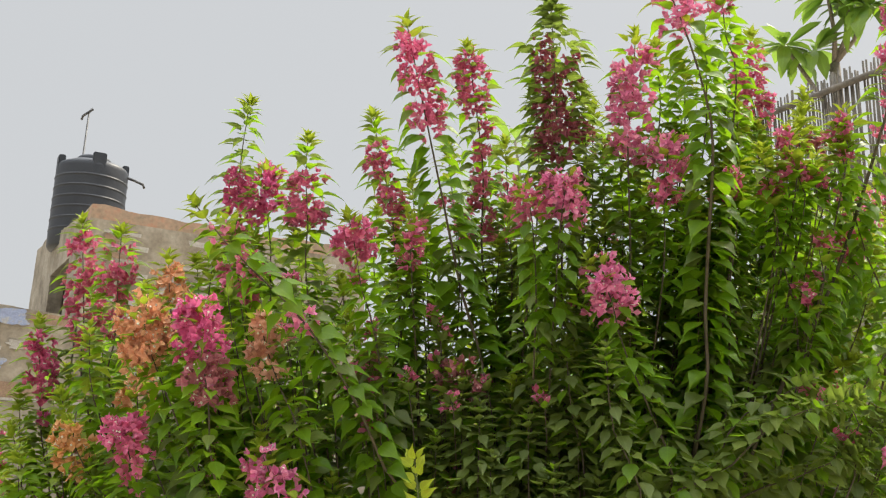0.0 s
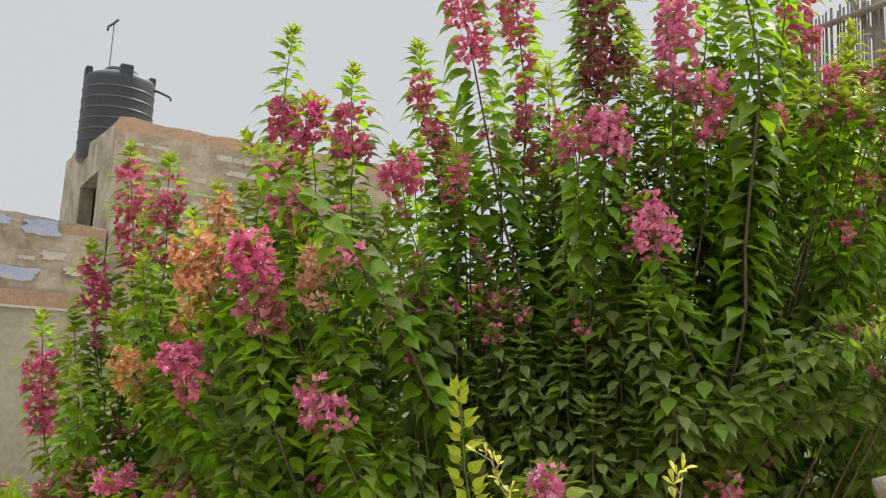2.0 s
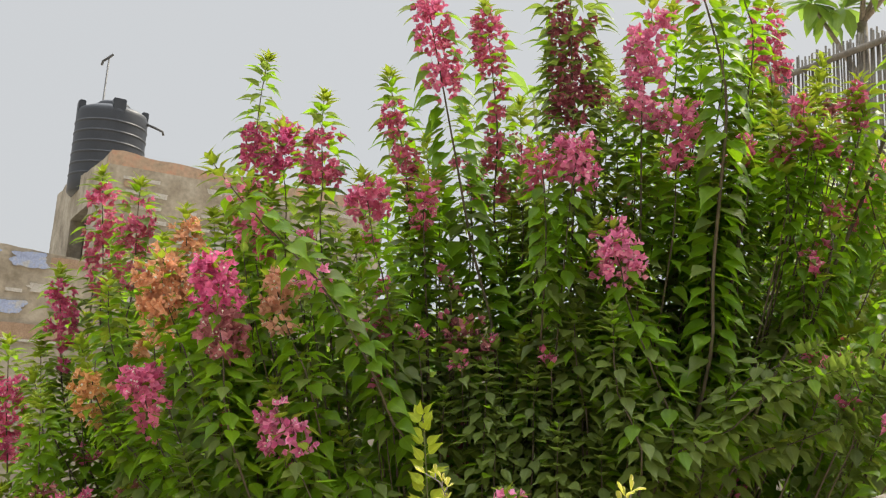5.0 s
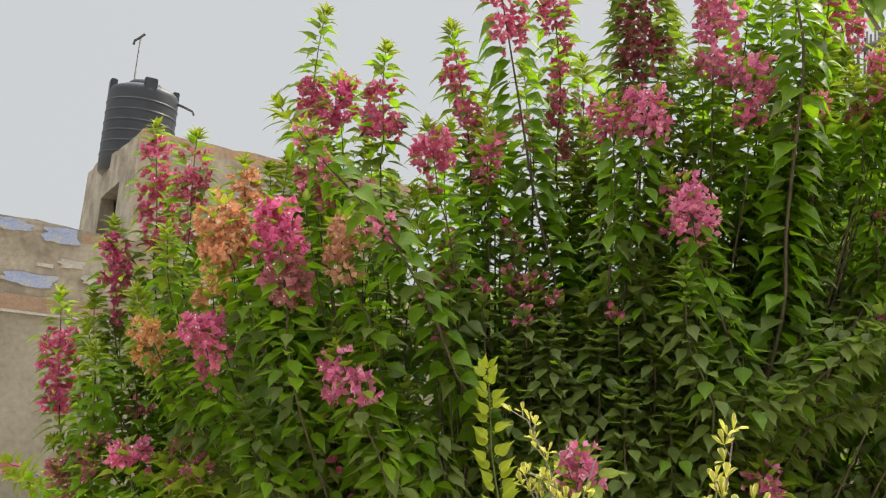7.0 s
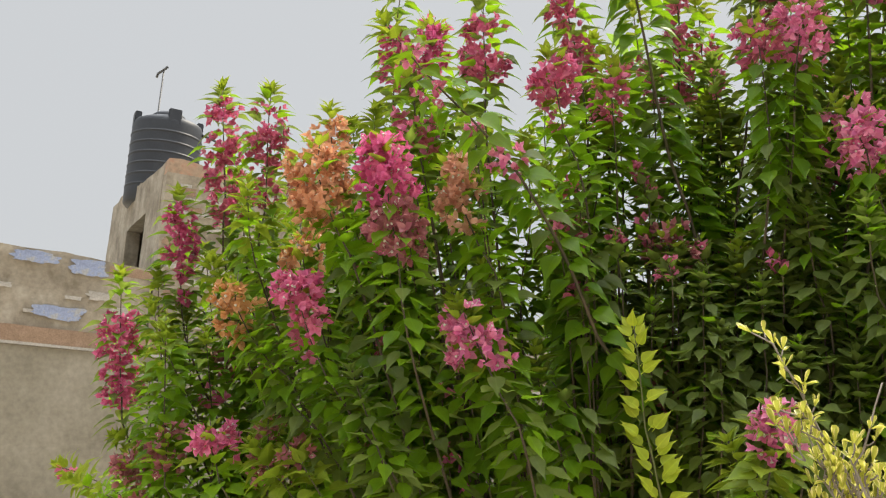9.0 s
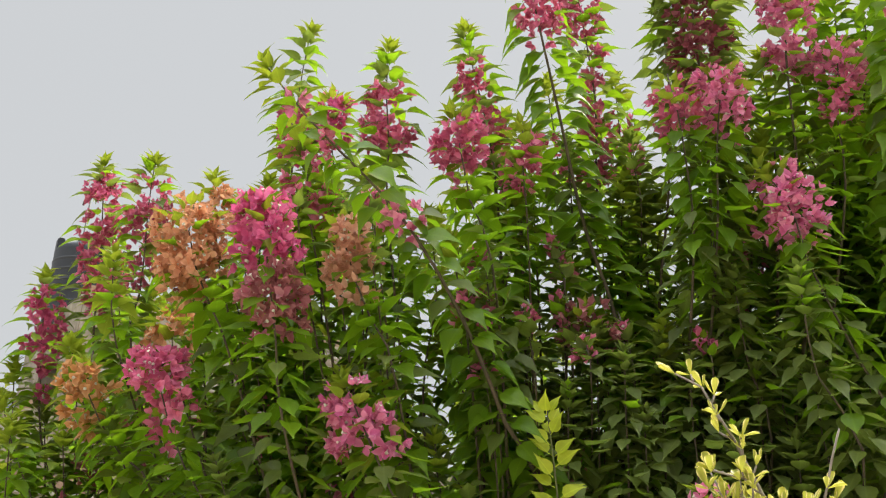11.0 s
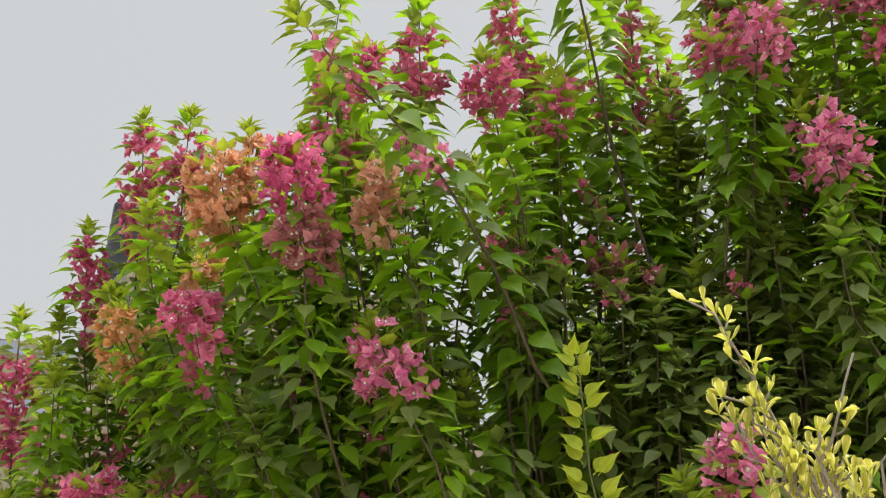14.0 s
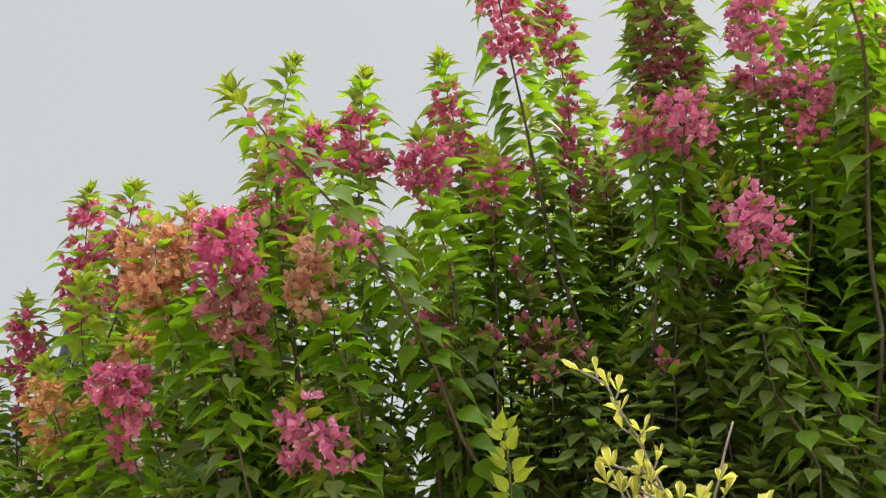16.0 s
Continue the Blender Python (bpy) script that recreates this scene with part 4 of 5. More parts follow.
shoot([(0.39, 2.40, 2.21), (0.40, 2.40, 2.04), (0.39, 2.40, 1.84), (0.38, 2.40, 1.68)], [], gap=0.008, wide=0.01, old=1)
shoot([(0.74, 2.35, 2.19), (0.74, 2.35, 2.03), (0.73, 2.35, 1.84), (0.71, 2.35, 1.68)], [], gap=0.008, wide=0.01, old=0)
shoot([(0.29, 2.40, 2.20), (0.30, 2.40, 2.03), (0.29, 2.40, 1.83), (0.28, 2.40, 1.67)], [], gap=0.008, wide=0.01, old=1)
shoot([(-0.23, 2.42, 2.10), (-0.21, 2.42, 1.94), (-0.20, 2.42, 1.72)], [], gap=0.0075, lime=0)
shoot([(-0.17, 2.35, 2.10), (-0.17, 2.35, 1.94), (-0.12, 2.35, 1.73)], [], gap=0.0075, lime=0)
shoot([(-0.14, 2.40, 2.08), (-0.13, 2.40, 1.92), (-0.09, 2.40, 1.71)], [], gap=0.0075, lime=0)
shoot([(-0.11, 2.40, 2.14), (-0.09, 2.40, 1.98), (-0.06, 2.40, 1.77)], [], gap=0.0075, lime=0)
shoot([(-0.04, 2.44, 2.16), (-0.01, 2.44, 1.99), (-0.01, 2.44, 1.78)], [], gap=0.0075, lime=0)
shoot([(-0.58, 2.46, 1.83), (-0.56, 2.46, 1.70), (-0.51, 2.46, 1.54)], [], gap=0.008, lime=0)
shoot([(-0.54, 2.49, 1.79), (-0.51, 2.49, 1.65), (-0.47, 2.49, 1.49)], [], gap=0.008, lime=0)
shoot([(-0.53, 2.54, 1.89), (-0.50, 2.54, 1.75), (-0.46, 2.54, 1.58)], [], gap=0.008, lime=0)
shoot([(-0.48, 2.54, 2.04), (-0.45, 2.54, 1.89), (-0.41, 2.54, 1.73)], [], gap=0.008, lime=0)
shoot([(-0.45, 2.55, 1.90), (-0.43, 2.55, 1.75), (-0.38, 2.55, 1.59)], [], gap=0.008, lime=0)
shoot([(-0.36, 2.42, 1.94), (-0.34, 2.42, 1.80), (-0.29, 2.42, 1.65)], [], gap=0.008, lime=0)
shoot([(-0.38, 2.54, 2.07), (-0.35, 2.54, 1.92), (-0.31, 2.54, 1.75)], [], gap=0.008, lime=0)
shoot([(-0.56, 2.43, 1.65), (-0.54, 2.43, 1.52), (-0.49, 2.43, 1.37)], [], gap=0.008, lime=0)
shoot([(0.11, 2.55, 2.25), (0.11, 2.55, 2.08), (0.15, 2.55, 1.86)], [], gap=0.0085, lime=1)
shoot([(0.17, 2.39, 2.15), (0.19, 2.39, 2.00), (0.18, 2.39, 1.80)], [], gap=0.0085, lime=0)
shoot([(0.23, 2.37, 2.19), (0.24, 2.37, 2.04), (0.25, 2.37, 1.85)], [], gap=0.0085, lime=0)
shoot([(0.35, 2.55, 2.22), (0.36, 2.55, 2.06), (0.36, 2.55, 1.84)], [], gap=0.0085, lime=0)
shoot([(0.38, 2.37, 2.13), (0.37, 2.37, 1.98), (0.39, 2.37, 1.79)], [], gap=0.0085, lime=1)
shoot([(0.41, 2.39, 2.10), (0.41, 2.39, 1.95), (0.42, 2.39, 1.76)], [], gap=0.0085, lime=1)
shoot([(0.66, 2.54, 2.34), (0.67, 2.54, 2.18), (0.65, 2.54, 1.96)], [], gap=0.0085, lime=0)
shoot([(0.62, 2.46, 2.23), (0.61, 2.46, 2.07), (0.61, 2.46, 1.87)], [], gap=0.0085, lime=0)
shoot([(0.75, 2.48, 2.26), (0.75, 2.48, 2.10), (0.74, 2.48, 1.90)], [], gap=0.0085, lime=0)
shoot([(0.67, 2.50, 2.19), (0.67, 2.50, 2.03), (0.66, 2.50, 1.82)], [], gap=0.0085, lime=0)
shoot([(0.16, 2.46, 2.08), (0.16, 2.46, 1.92), (0.19, 2.46, 1.72)], [], gap=0.0085, lime=0)
shoot([(0.36, 2.37, 2.00), (0.37, 2.37, 1.86), (0.37, 2.37, 1.67)], [], gap=0.0085, lime=0)
shoot([(0.79, 2.43, 2.29), (0.78, 2.43, 2.13), (0.78, 2.43, 1.93)], [], gap=0.0085, lime=0)
shoot([(0.81, 2.37, 2.30), (0.81, 2.37, 2.15), (0.78, 2.37, 1.95)], [], gap=0.0085, lime=0)
shoot([(0.68, 2.40, 2.55), (0.69, 2.40, 2.40), (0.67, 2.40, 2.25)], [], gap=0.0085)
shoot([(0.74, 2.42, 2.51), (0.74, 2.42, 2.37), (0.72, 2.42, 2.21)], [], gap=0.0085)
shoot([(0.78, 2.40, 2.55), (0.78, 2.40, 2.40), (0.76, 2.40, 2.25)], [], gap=0.0085)
shoot([(0.83, 2.46, 2.46), (0.84, 2.46, 2.32), (0.82, 2.46, 2.17)], [], gap=0.0085)
shoot([(0.90, 2.50, 2.41), (0.90, 2.50, 2.26), (0.89, 2.50, 2.11)], [], gap=0.0085)
shoot([(0.99, 2.50, 2.42), (0.97, 2.50, 2.23), (0.94, 2.50, 2.02)], [], gap=0.0085, lime=1)
shoot([(1.06, 2.32, 1.82), (1.02, 2.32, 1.71), (0.97, 2.32, 1.57)], [], gap=0.0085, droop=1, old=1)
shoot([(1.03, 2.32, 1.81), (0.99, 2.32, 1.70), (0.94, 2.32, 1.56)], [], gap=0.0085, droop=1, old=1)
shoot([(1.12, 2.32, 1.79), (1.08, 2.32, 1.68), (1.03, 2.32, 1.54)], [], gap=0.0085, droop=1, old=1)
shoot([(-0.09, 2.21, 2.10), (-0.08, 2.21, 2.06), (-0.07, 2.21, 1.99)], [(0.00, 0.03, "pink", 0.011, 1)], gap=0.013, old=1, size=0.034, short=1)
shoot([(-0.05, 2.26, 2.05), (-0.05, 2.26, 2.01), (-0.04, 2.26, 1.94)], [(0.00, 0.03, "pink", 0.011, 1)], gap=0.013, old=1, size=0.034, short=1)
shoot([(-0.07, 2.16, 1.99), (-0.07, 2.16, 1.96), (-0.06, 2.16, 1.89)], [(0.00, 0.03, "pink", 0.011, 1)], gap=0.013, old=1, size=0.034, short=1)
shoot([(0.02, 2.21, 2.01), (0.02, 2.21, 1.97), (0.03, 2.21, 1.91)], [(0.00, 0.03, "pink", 0.011, 1)], gap=0.013, old=1, size=0.034, short=1)
shoot([(0.15, 2.16, 1.85), (0.15, 2.16, 1.82), (0.16, 2.16, 1.75)], [(0.00, 0.03, "pink", 0.011, 1)], gap=0.013, old=1, size=0.034, short=1)
shoot([(0.17, 2.16, 1.85), (0.18, 2.16, 1.81), (0.19, 2.16, 1.75)], [(0.00, 0.03, "pink", 0.011, 1)], gap=0.013, old=1, size=0.034, short=1)
shoot([(0.28, 2.26, 1.86), (0.29, 2.26, 1.82), (0.29, 2.26, 1.76)], [(0.00, 0.03, "pink", 0.011, 1)], gap=0.013, old=1, size=0.034, short=1)
shoot([(0.35, 2.26, 1.86), (0.36, 2.26, 1.82), (0.37, 2.26, 1.76)], [(0.00, 0.03, "pink", 0.011, 1)], gap=0.013, old=1, size=0.034, short=1)
shoot([(0.39, 2.36, 2.16), (0.39, 2.36, 2.12), (0.40, 2.36, 2.04)], [(0.00, 0.03, "pink", 0.011, 1)], gap=0.013, old=1, size=0.034, short=1)
shoot([(0.20, 2.31, 2.12), (0.21, 2.31, 2.08), (0.22, 2.31, 2.01)], [(0.00, 0.03, "pink", 0.011, 1)], gap=0.013, old=1, size=0.034, short=1)
shoot([(0.20, 2.31, 2.08), (0.21, 2.31, 2.04), (0.22, 2.31, 1.97)], [(0.00, 0.03, "pink", 0.011, 1)], gap=0.013, old=1, size=0.034, short=1)
shoot([(0.45, 2.21, 1.82), (0.45, 2.21, 1.79), (0.46, 2.21, 1.73)], [(0.00, 0.03, "pink", 0.011, 1)], gap=0.013, old=1, size=0.034, short=1)
shoot([(0.17, 2.16, 1.77), (0.18, 2.16, 1.73), (0.19, 2.16, 1.67)], [(0.00, 0.03, "pink", 0.011, 1)], gap=0.013, old=1, size=0.034, short=1)
shoot([(0.22, 2.21, 1.85), (0.23, 2.21, 1.81), (0.24, 2.21, 1.75)], [(0.00, 0.03, "pink", 0.011, 1)], gap=0.013, old=1, size=0.034, short=1)
shoot([(0.26, 2.26, 1.97), (0.27, 2.26, 1.93), (0.28, 2.26, 1.88)], [(0.00, 0.02, "pink", 0.011, 1)], gap=0.013, old=1, size=0.034, short=1)
shoot([(0.27, 2.26, 1.93), (0.28, 2.26, 1.90), (0.28, 2.26, 1.85)], [(0.00, 0.02, "pink", 0.011, 1)], gap=0.013, old=1, size=0.034, short=1)
shoot([(0.27, 2.26, 1.88), (0.27, 2.26, 1.85), (0.28, 2.26, 1.80)], [(0.00, 0.02, "pink", 0.011, 1)], gap=0.013, old=1, size=0.034, short=1)
shoot([(0.30, 2.21, 1.81), (0.30, 2.21, 1.79), (0.31, 2.21, 1.74)], [(0.00, 0.02, "pink", 0.011, 1)], gap=0.013, old=1, size=0.034, short=1)
shoot([(0.03, 2.16, 1.92), (0.03, 2.16, 1.89), (0.04, 2.16, 1.84)], [(0.00, 0.02, "pink", 0.011, 1)], gap=0.013, old=1, size=0.034, short=1)
shoot([(0.17, 2.21, 1.93), (0.17, 2.21, 1.90), (0.18, 2.21, 1.85)], [(0.00, 0.02, "pink", 0.011, 1)], gap=0.013, old=1, size=0.034, short=1)
shoot([(0.88, 2.21, 1.84), (0.89, 2.21, 1.81), (0.89, 2.21, 1.75)], [(0.00, 0.03, "pink", 0.011, 1)], gap=0.013, old=1, size=0.034, short=1)
shoot([(0.94, 2.21, 1.85), (0.94, 2.21, 1.81), (0.95, 2.21, 1.75)], [(0.00, 0.03, "pink", 0.011, 1)], gap=0.013, old=1, size=0.034, short=1)
shoot([(0.94, 2.21, 1.77), (0.94, 2.21, 1.74), (0.94, 2.21, 1.68)], [(0.00, 0.03, "pink", 0.011, 1)], gap=0.013, old=1, size=0.034, short=1)
shoot([(0.43, 2.50, 1.99), (0.43, 2.50, 1.86), (0.43, 2.50, 1.71)], [], gap=0.0085, old=1)
shoot([(0.48, 2.50, 1.94), (0.48, 2.50, 1.81), (0.48, 2.50, 1.67)], [], gap=0.0085, old=1)
shoot([(0.54, 2.50, 2.03), (0.55, 2.50, 1.91), (0.54, 2.50, 1.76)], [], gap=0.0085, old=1)
shoot([(0.68, 2.50, 2.20), (0.69, 2.50, 2.07), (0.68, 2.50, 1.92)], [], gap=0.0085, old=1)
shoot([(0.75, 2.50, 2.18), (0.75, 2.50, 2.05), (0.74, 2.50, 1.90)], [], gap=0.0085, old=1)
shoot([(0.61, 2.50, 2.12), (0.61, 2.50, 1.99), (0.61, 2.50, 1.84)], [], gap=0.0085, old=1)
shoot([(0.56, 2.50, 1.95), (0.57, 2.50, 1.83), (0.56, 2.50, 1.68)], [], gap=0.0085, old=1)
shoot([(-0.76, 2.55, 1.44), (-0.69, 2.55, 1.42), (-0.58, 2.55, 1.37)], [], gap=0.009)
shoot([(-0.63, 2.45, 1.52), (-0.57, 2.45, 1.51), (-0.47, 2.45, 1.45)], [], gap=0.009)
shoot([(0.32, 2.24, 1.84), (0.32, 2.24, 1.75), (0.32, 2.24, 1.62)], [], gap=0.0065, droop=1, old=1, size=0.039, wide=0.02)
shoot([(0.35, 2.20, 1.80), (0.35, 2.20, 1.71), (0.35, 2.20, 1.59)], [], gap=0.0065, droop=1, old=1, size=0.039, wide=0.02)
shoot([(0.40, 2.24, 1.83), (0.40, 2.24, 1.74), (0.40, 2.24, 1.62)], [], gap=0.0065, droop=1, old=1, size=0.039, wide=0.02)
shoot([(0.43, 2.20, 1.79), (0.43, 2.20, 1.70), (0.43, 2.20, 1.59)], [], gap=0.0065, droop=1, old=1, size=0.039, wide=0.02)
shoot([(0.48, 2.24, 1.82), (0.48, 2.24, 1.74), (0.48, 2.24, 1.62)], [], gap=0.0065, droop=1, old=1, size=0.039, wide=0.02)
shoot([(0.51, 2.20, 1.78), (0.51, 2.20, 1.70), (0.51, 2.20, 1.58)], [], gap=0.0065, droop=1, old=1, size=0.039, wide=0.02)
shoot([(0.56, 2.24, 1.83), (0.55, 2.24, 1.74), (0.55, 2.24, 1.62)], [], gap=0.0065, droop=1, old=1, size=0.039, wide=0.02)
shoot([(0.58, 2.20, 1.79), (0.58, 2.20, 1.71), (0.58, 2.20, 1.60)], [], gap=0.0065, droop=1, old=1, size=0.039, wide=0.02)
shoot([(0.37, 2.18, 1.72), (0.37, 2.18, 1.64), (0.37, 2.18, 1.53)], [], gap=0.0065, droop=1, old=1, size=0.039, wide=0.02)
shoot([(0.47, 2.16, 1.70), (0.47, 2.16, 1.62), (0.47, 2.16, 1.51)], [], gap=0.0065, droop=1, old=1, size=0.039, wide=0.02)
shoot([(0.54, 2.16, 1.69), (0.54, 2.16, 1.61), (0.54, 2.16, 1.51)], [], gap=0.0065, droop=1, old=1, size=0.039, wide=0.02)
shoot([(0.28, 2.20, 1.75), (0.28, 2.20, 1.67), (0.28, 2.20, 1.55)], [], gap=0.0065, droop=1, old=1, size=0.039, wide=0.02)
shoot([(0.91, 2.32, 2.33), (0.91, 2.32, 2.27), (0.91, 2.32, 2.17)], [(0.01, 0.05, "pink", 0.018, 1)], gap=0.014, short=1)
shoot([(0.90, 2.32, 2.28), (0.90, 2.32, 2.23), (0.89, 2.32, 2.12)], [(0.01, 0.05, "pink", 0.018, 1)], gap=0.014, short=1)
shoot([(0.92, 2.32, 2.28), (0.92, 2.32, 2.23), (0.92, 2.32, 2.12)], [(0.01, 0.05, "pink", 0.018, 1)], gap=0.014, short=1)
shoot([(0.87, 2.32, 2.23), (0.87, 2.32, 2.18), (0.87, 2.32, 2.07)], [(0.01, 0.05, "pink", 0.018, 1)], gap=0.014, short=1)
shoot([(0.95, 2.32, 2.27), (0.95, 2.32, 2.22), (0.94, 2.32, 2.11)], [(0.01, 0.05, "pink", 0.018, 1)], gap=0.014, short=1)
shoot([(1.01, 2.32, 2.37), (1.01, 2.32, 2.32), (1.00, 2.32, 2.21)], [(0.01, 0.05, "pink", 0.018, 1)], gap=0.014, short=1)
shoot([(0.99, 2.32, 2.33), (1.00, 2.32, 2.27), (0.99, 2.32, 2.17)], [(0.01, 0.05, "pink", 0.018, 1)], gap=0.014, short=1)
shoot([(0.80, 2.32, 2.24), (0.80, 2.32, 2.19), (0.80, 2.32, 2.08)], [(0.01, 0.05, "pink", 0.018, 1)], gap=0.014, short=1)
shoot([(0.95, 2.32, 2.13), (0.95, 2.32, 2.08), (0.94, 2.32, 1.97)], [(0.01, 0.05, "pink", 0.018, 1)], gap=0.014, short=1)
shoot([(0.92, 2.32, 2.04), (0.92, 2.32, 1.99), (0.91, 2.32, 1.89)], [(0.01, 0.05, "pink", 0.018, 1)], gap=0.014, short=1)

shoot([(0.80, 2.34, 2.66), (0.81, 2.34, 2.52), (0.82, 2.35, 2.36)], [(0.02, 0.08, "pink", 0.03, 0.7)], size=0.039, gap=0.009)
shoot([(0.01, 2.46, 2.10), (0.03, 2.46, 1.95), (0.03, 2.46, 1.74)], [], gap=0.0085)
shoot([(0.08, 2.33, 2.04), (0.10, 2.33, 1.90), (0.09, 2.33, 1.72)], [], gap=0.0085)
shoot([(0.26, 2.48, 2.36), (0.28, 2.48, 2.20), (0.30, 2.48, 2.00)], [(0.12, 0.2, "pink", 0.03, 0.5)], gap=0.009)
shoot([(0.38, 2.50, 2.38), (0.39, 2.50, 2.22), (0.40, 2.50, 2.00)], [(0.08, 0.14, "pink", 0.028, 0.6)], gap=0.009)
shoot([(0.19, 2.46, 2.28), (0.21, 2.46, 2.12), (0.23, 2.46, 1.95)], [], gap=0.009)
shoot([(0.56, 2.46, 2.44), (0.56, 2.46, 2.28), (0.55, 2.46, 2.05)], [(0.05, 0.12, "dull", 0.03, 0.6)], gap=0.009)


def envelope(x):
    """How high the thick of the bush reaches."""
    return float(np.interp(x, [-0.6, -0.52, -0.43, -0.32, -0.2, 0.15, 0.26, 0.55, 0.72, 0.88, 1.2], [1.70, 1.80, 1.90, 1.99, 2.08, 2.1, 2.14, 2.2, 2.3, 2.36, 2.3]))


# the thick of the bush, behind and between
for k in range(255):
    fx = RNG.uniform(-0.51, 1.02)
    fy = RNG.uniform(2.26, 2.62)
    if fx > 0.15 and RNG.random() < (0.62 if fx < 0.5 else 0.35 if fx < 0.72 else 0.72):
        continue
    fz = envelope(fx) - 0.8 * RNG.random() ** 1.5 + 0.12 * (fy - 2.45)
    airy = (-0.11 < fx < 0.12 and fz > 1.8) or (0.22 < fx < 0.42 and 1.86 < fz)
    if airy and RNG.random() < 0.66:
        continue
    lean = RNG.uniform(-0.1, 0.1) if fx > -0.15 else RNG.uniform(-0.09, 0.0)
    zs = [(0.02, 0.1, "dull", 0.028, 0.7)] if RNG.random() < 0.06 else [(0.05, 0.4, "pink", 0.03, 0.045)] if RNG.random() < 0.35 else []
    # past x 0.55 more young tone, its lighter colour standing in for backlight
    shoot([(fx, fy, fz), (fx - lean, fy + 0.03, fz - 0.2), (fx - 1.6 * lean, fy + 0.05, fz - 0.42)], zs, 0.04, 0.0095,
          droop=RNG.random() < 0.2, lime=RNG.random() < (0.5 if fx > 0.55 else 0.24), deep=1)
for k in range(45):
    fx, fy = RNG.uniform(0.24, 0.7), RNG.uniform(2.24, 2.42)
    fz = RNG.uniform(1.5, 1.86)
    shoot([(fx, fy, fz), (fx + 0.02, fy + 0.03, fz - 0.2), (fx + 0.03, fy + 0.05, fz - 0.35)], [], 0.04, 0.0085, droop=1, old=1, deep=1)
# shoots that lean out over the boundary wall
for k in range(15):
    fx, fy = 0.86 + 0.028 * k + RNG.uniform(-0.02, 0.02), RNG.uniform(2.45, 2.8)
    fz = RNG.uniform(1.95, 2.36)
    shoot([(fx, fy, fz), (fx - 0.05, fy, fz - 0.16), (fx - 0.14, fy, fz - 0.36)], [(0.03, 0.1, "pink", 0.028, 0.5)] if k % 4 == 0 else [], 0.043, 0.0115, side=1, lime=k % 2, deep=1)
# side branches that spread towards the log
for k in range(46):
    fx, fy, fz = RNG.uniform(0.75, 1.55), RNG.uniform(2.3, 2.8), RNG.uniform(1.38, 1.95)
    shoot([(fx, fy, fz), (fx - 0.12, fy + 0.02, fz - 0.06), (fx - 0.3, fy + 0.05, fz - 0.17)], [], 0.04, 0.0085, droop=k % 2, old=k % 3 > 0, lime=k % 5 == 0, deep=1)

# sunlit shoots at the back, between the tall ones
back_rng = random.Random(77)
for k in range(46):
    fx, fy = back_rng.uniform(0.1, 0.85), back_rng.uniform(2.62, 2.86)
    fz = min(envelope(fx) - 0.12, 2.04) - 0.42 * back_rng.random()
    shoot([(fx, fy, fz), (fx + 0.02, fy + 0.03, fz - 0.2), (fx + 0.03, fy + 0.05, fz - 0.4)], [], 0.042, 0.0095, lime=k % 2, deep=1)

# the low, shaded skirt of the bush
for k in range(90):
    fx, fy, fz = RNG.uniform(-0.45, 1.25), RNG.uniform(2.3, 2.95), RNG.uniform(0.95, 1.5)
    shoot([(fx, fy, fz), (fx * 0.9, fy, fz - 0.15), (fx * 0.8 + 0.06, fy, fz - 0.3)], [], 0.044, 0.0105, droop=1, old=1, deep=1)
thicket = part("thicket", mesh_from("thicket", THICKET["verts"], THICKET["faces"], [STEM]), bush, kind="stuff")
part("foliage", scatter("foliage", THICKET["leaves"], LEAF_MATS), thicket, kind="stuff")
for colour, items in THICKET["bracts"].items():
    part("inflorescence", scatter("inflorescence", items, [BRACT[colour]]), thicket, kind="stuff")
part("floret", scatter("floret", THICKET["flowers"], [FLOWER]), thicket, "tiny cream flowers", kind="stuff")

part("trunk", tube("trunk", [(0.33, 2.62, -0.05), (0.36, 2.63, 0.2), (0.35, 2.62, 0.56)], [0.06, 0.05, 0.04], STEM, 10), bush, "thick grey-brown trunk")


# ---- variegated shrub in front ----
shrub = tagged(new("variegated_shrub"), "small shrub with yellow-edged leaves on grey twigs", "shrub")
OBOVATE = [blade(c, f, (0.07, 0.17, 0.225, 0.16), (0.2, 0.5, 0.75, 0.93), 0.05, 0.0) for c, f in ((-0.25, 0.7), (-0.45, 0.9), (0.1, 0.7))]


VARIEGATED_MESH = [mesh_from("leaf", tv, tf, [VARIEGATED], tu) for tv, tf, tu in OBOVATE]


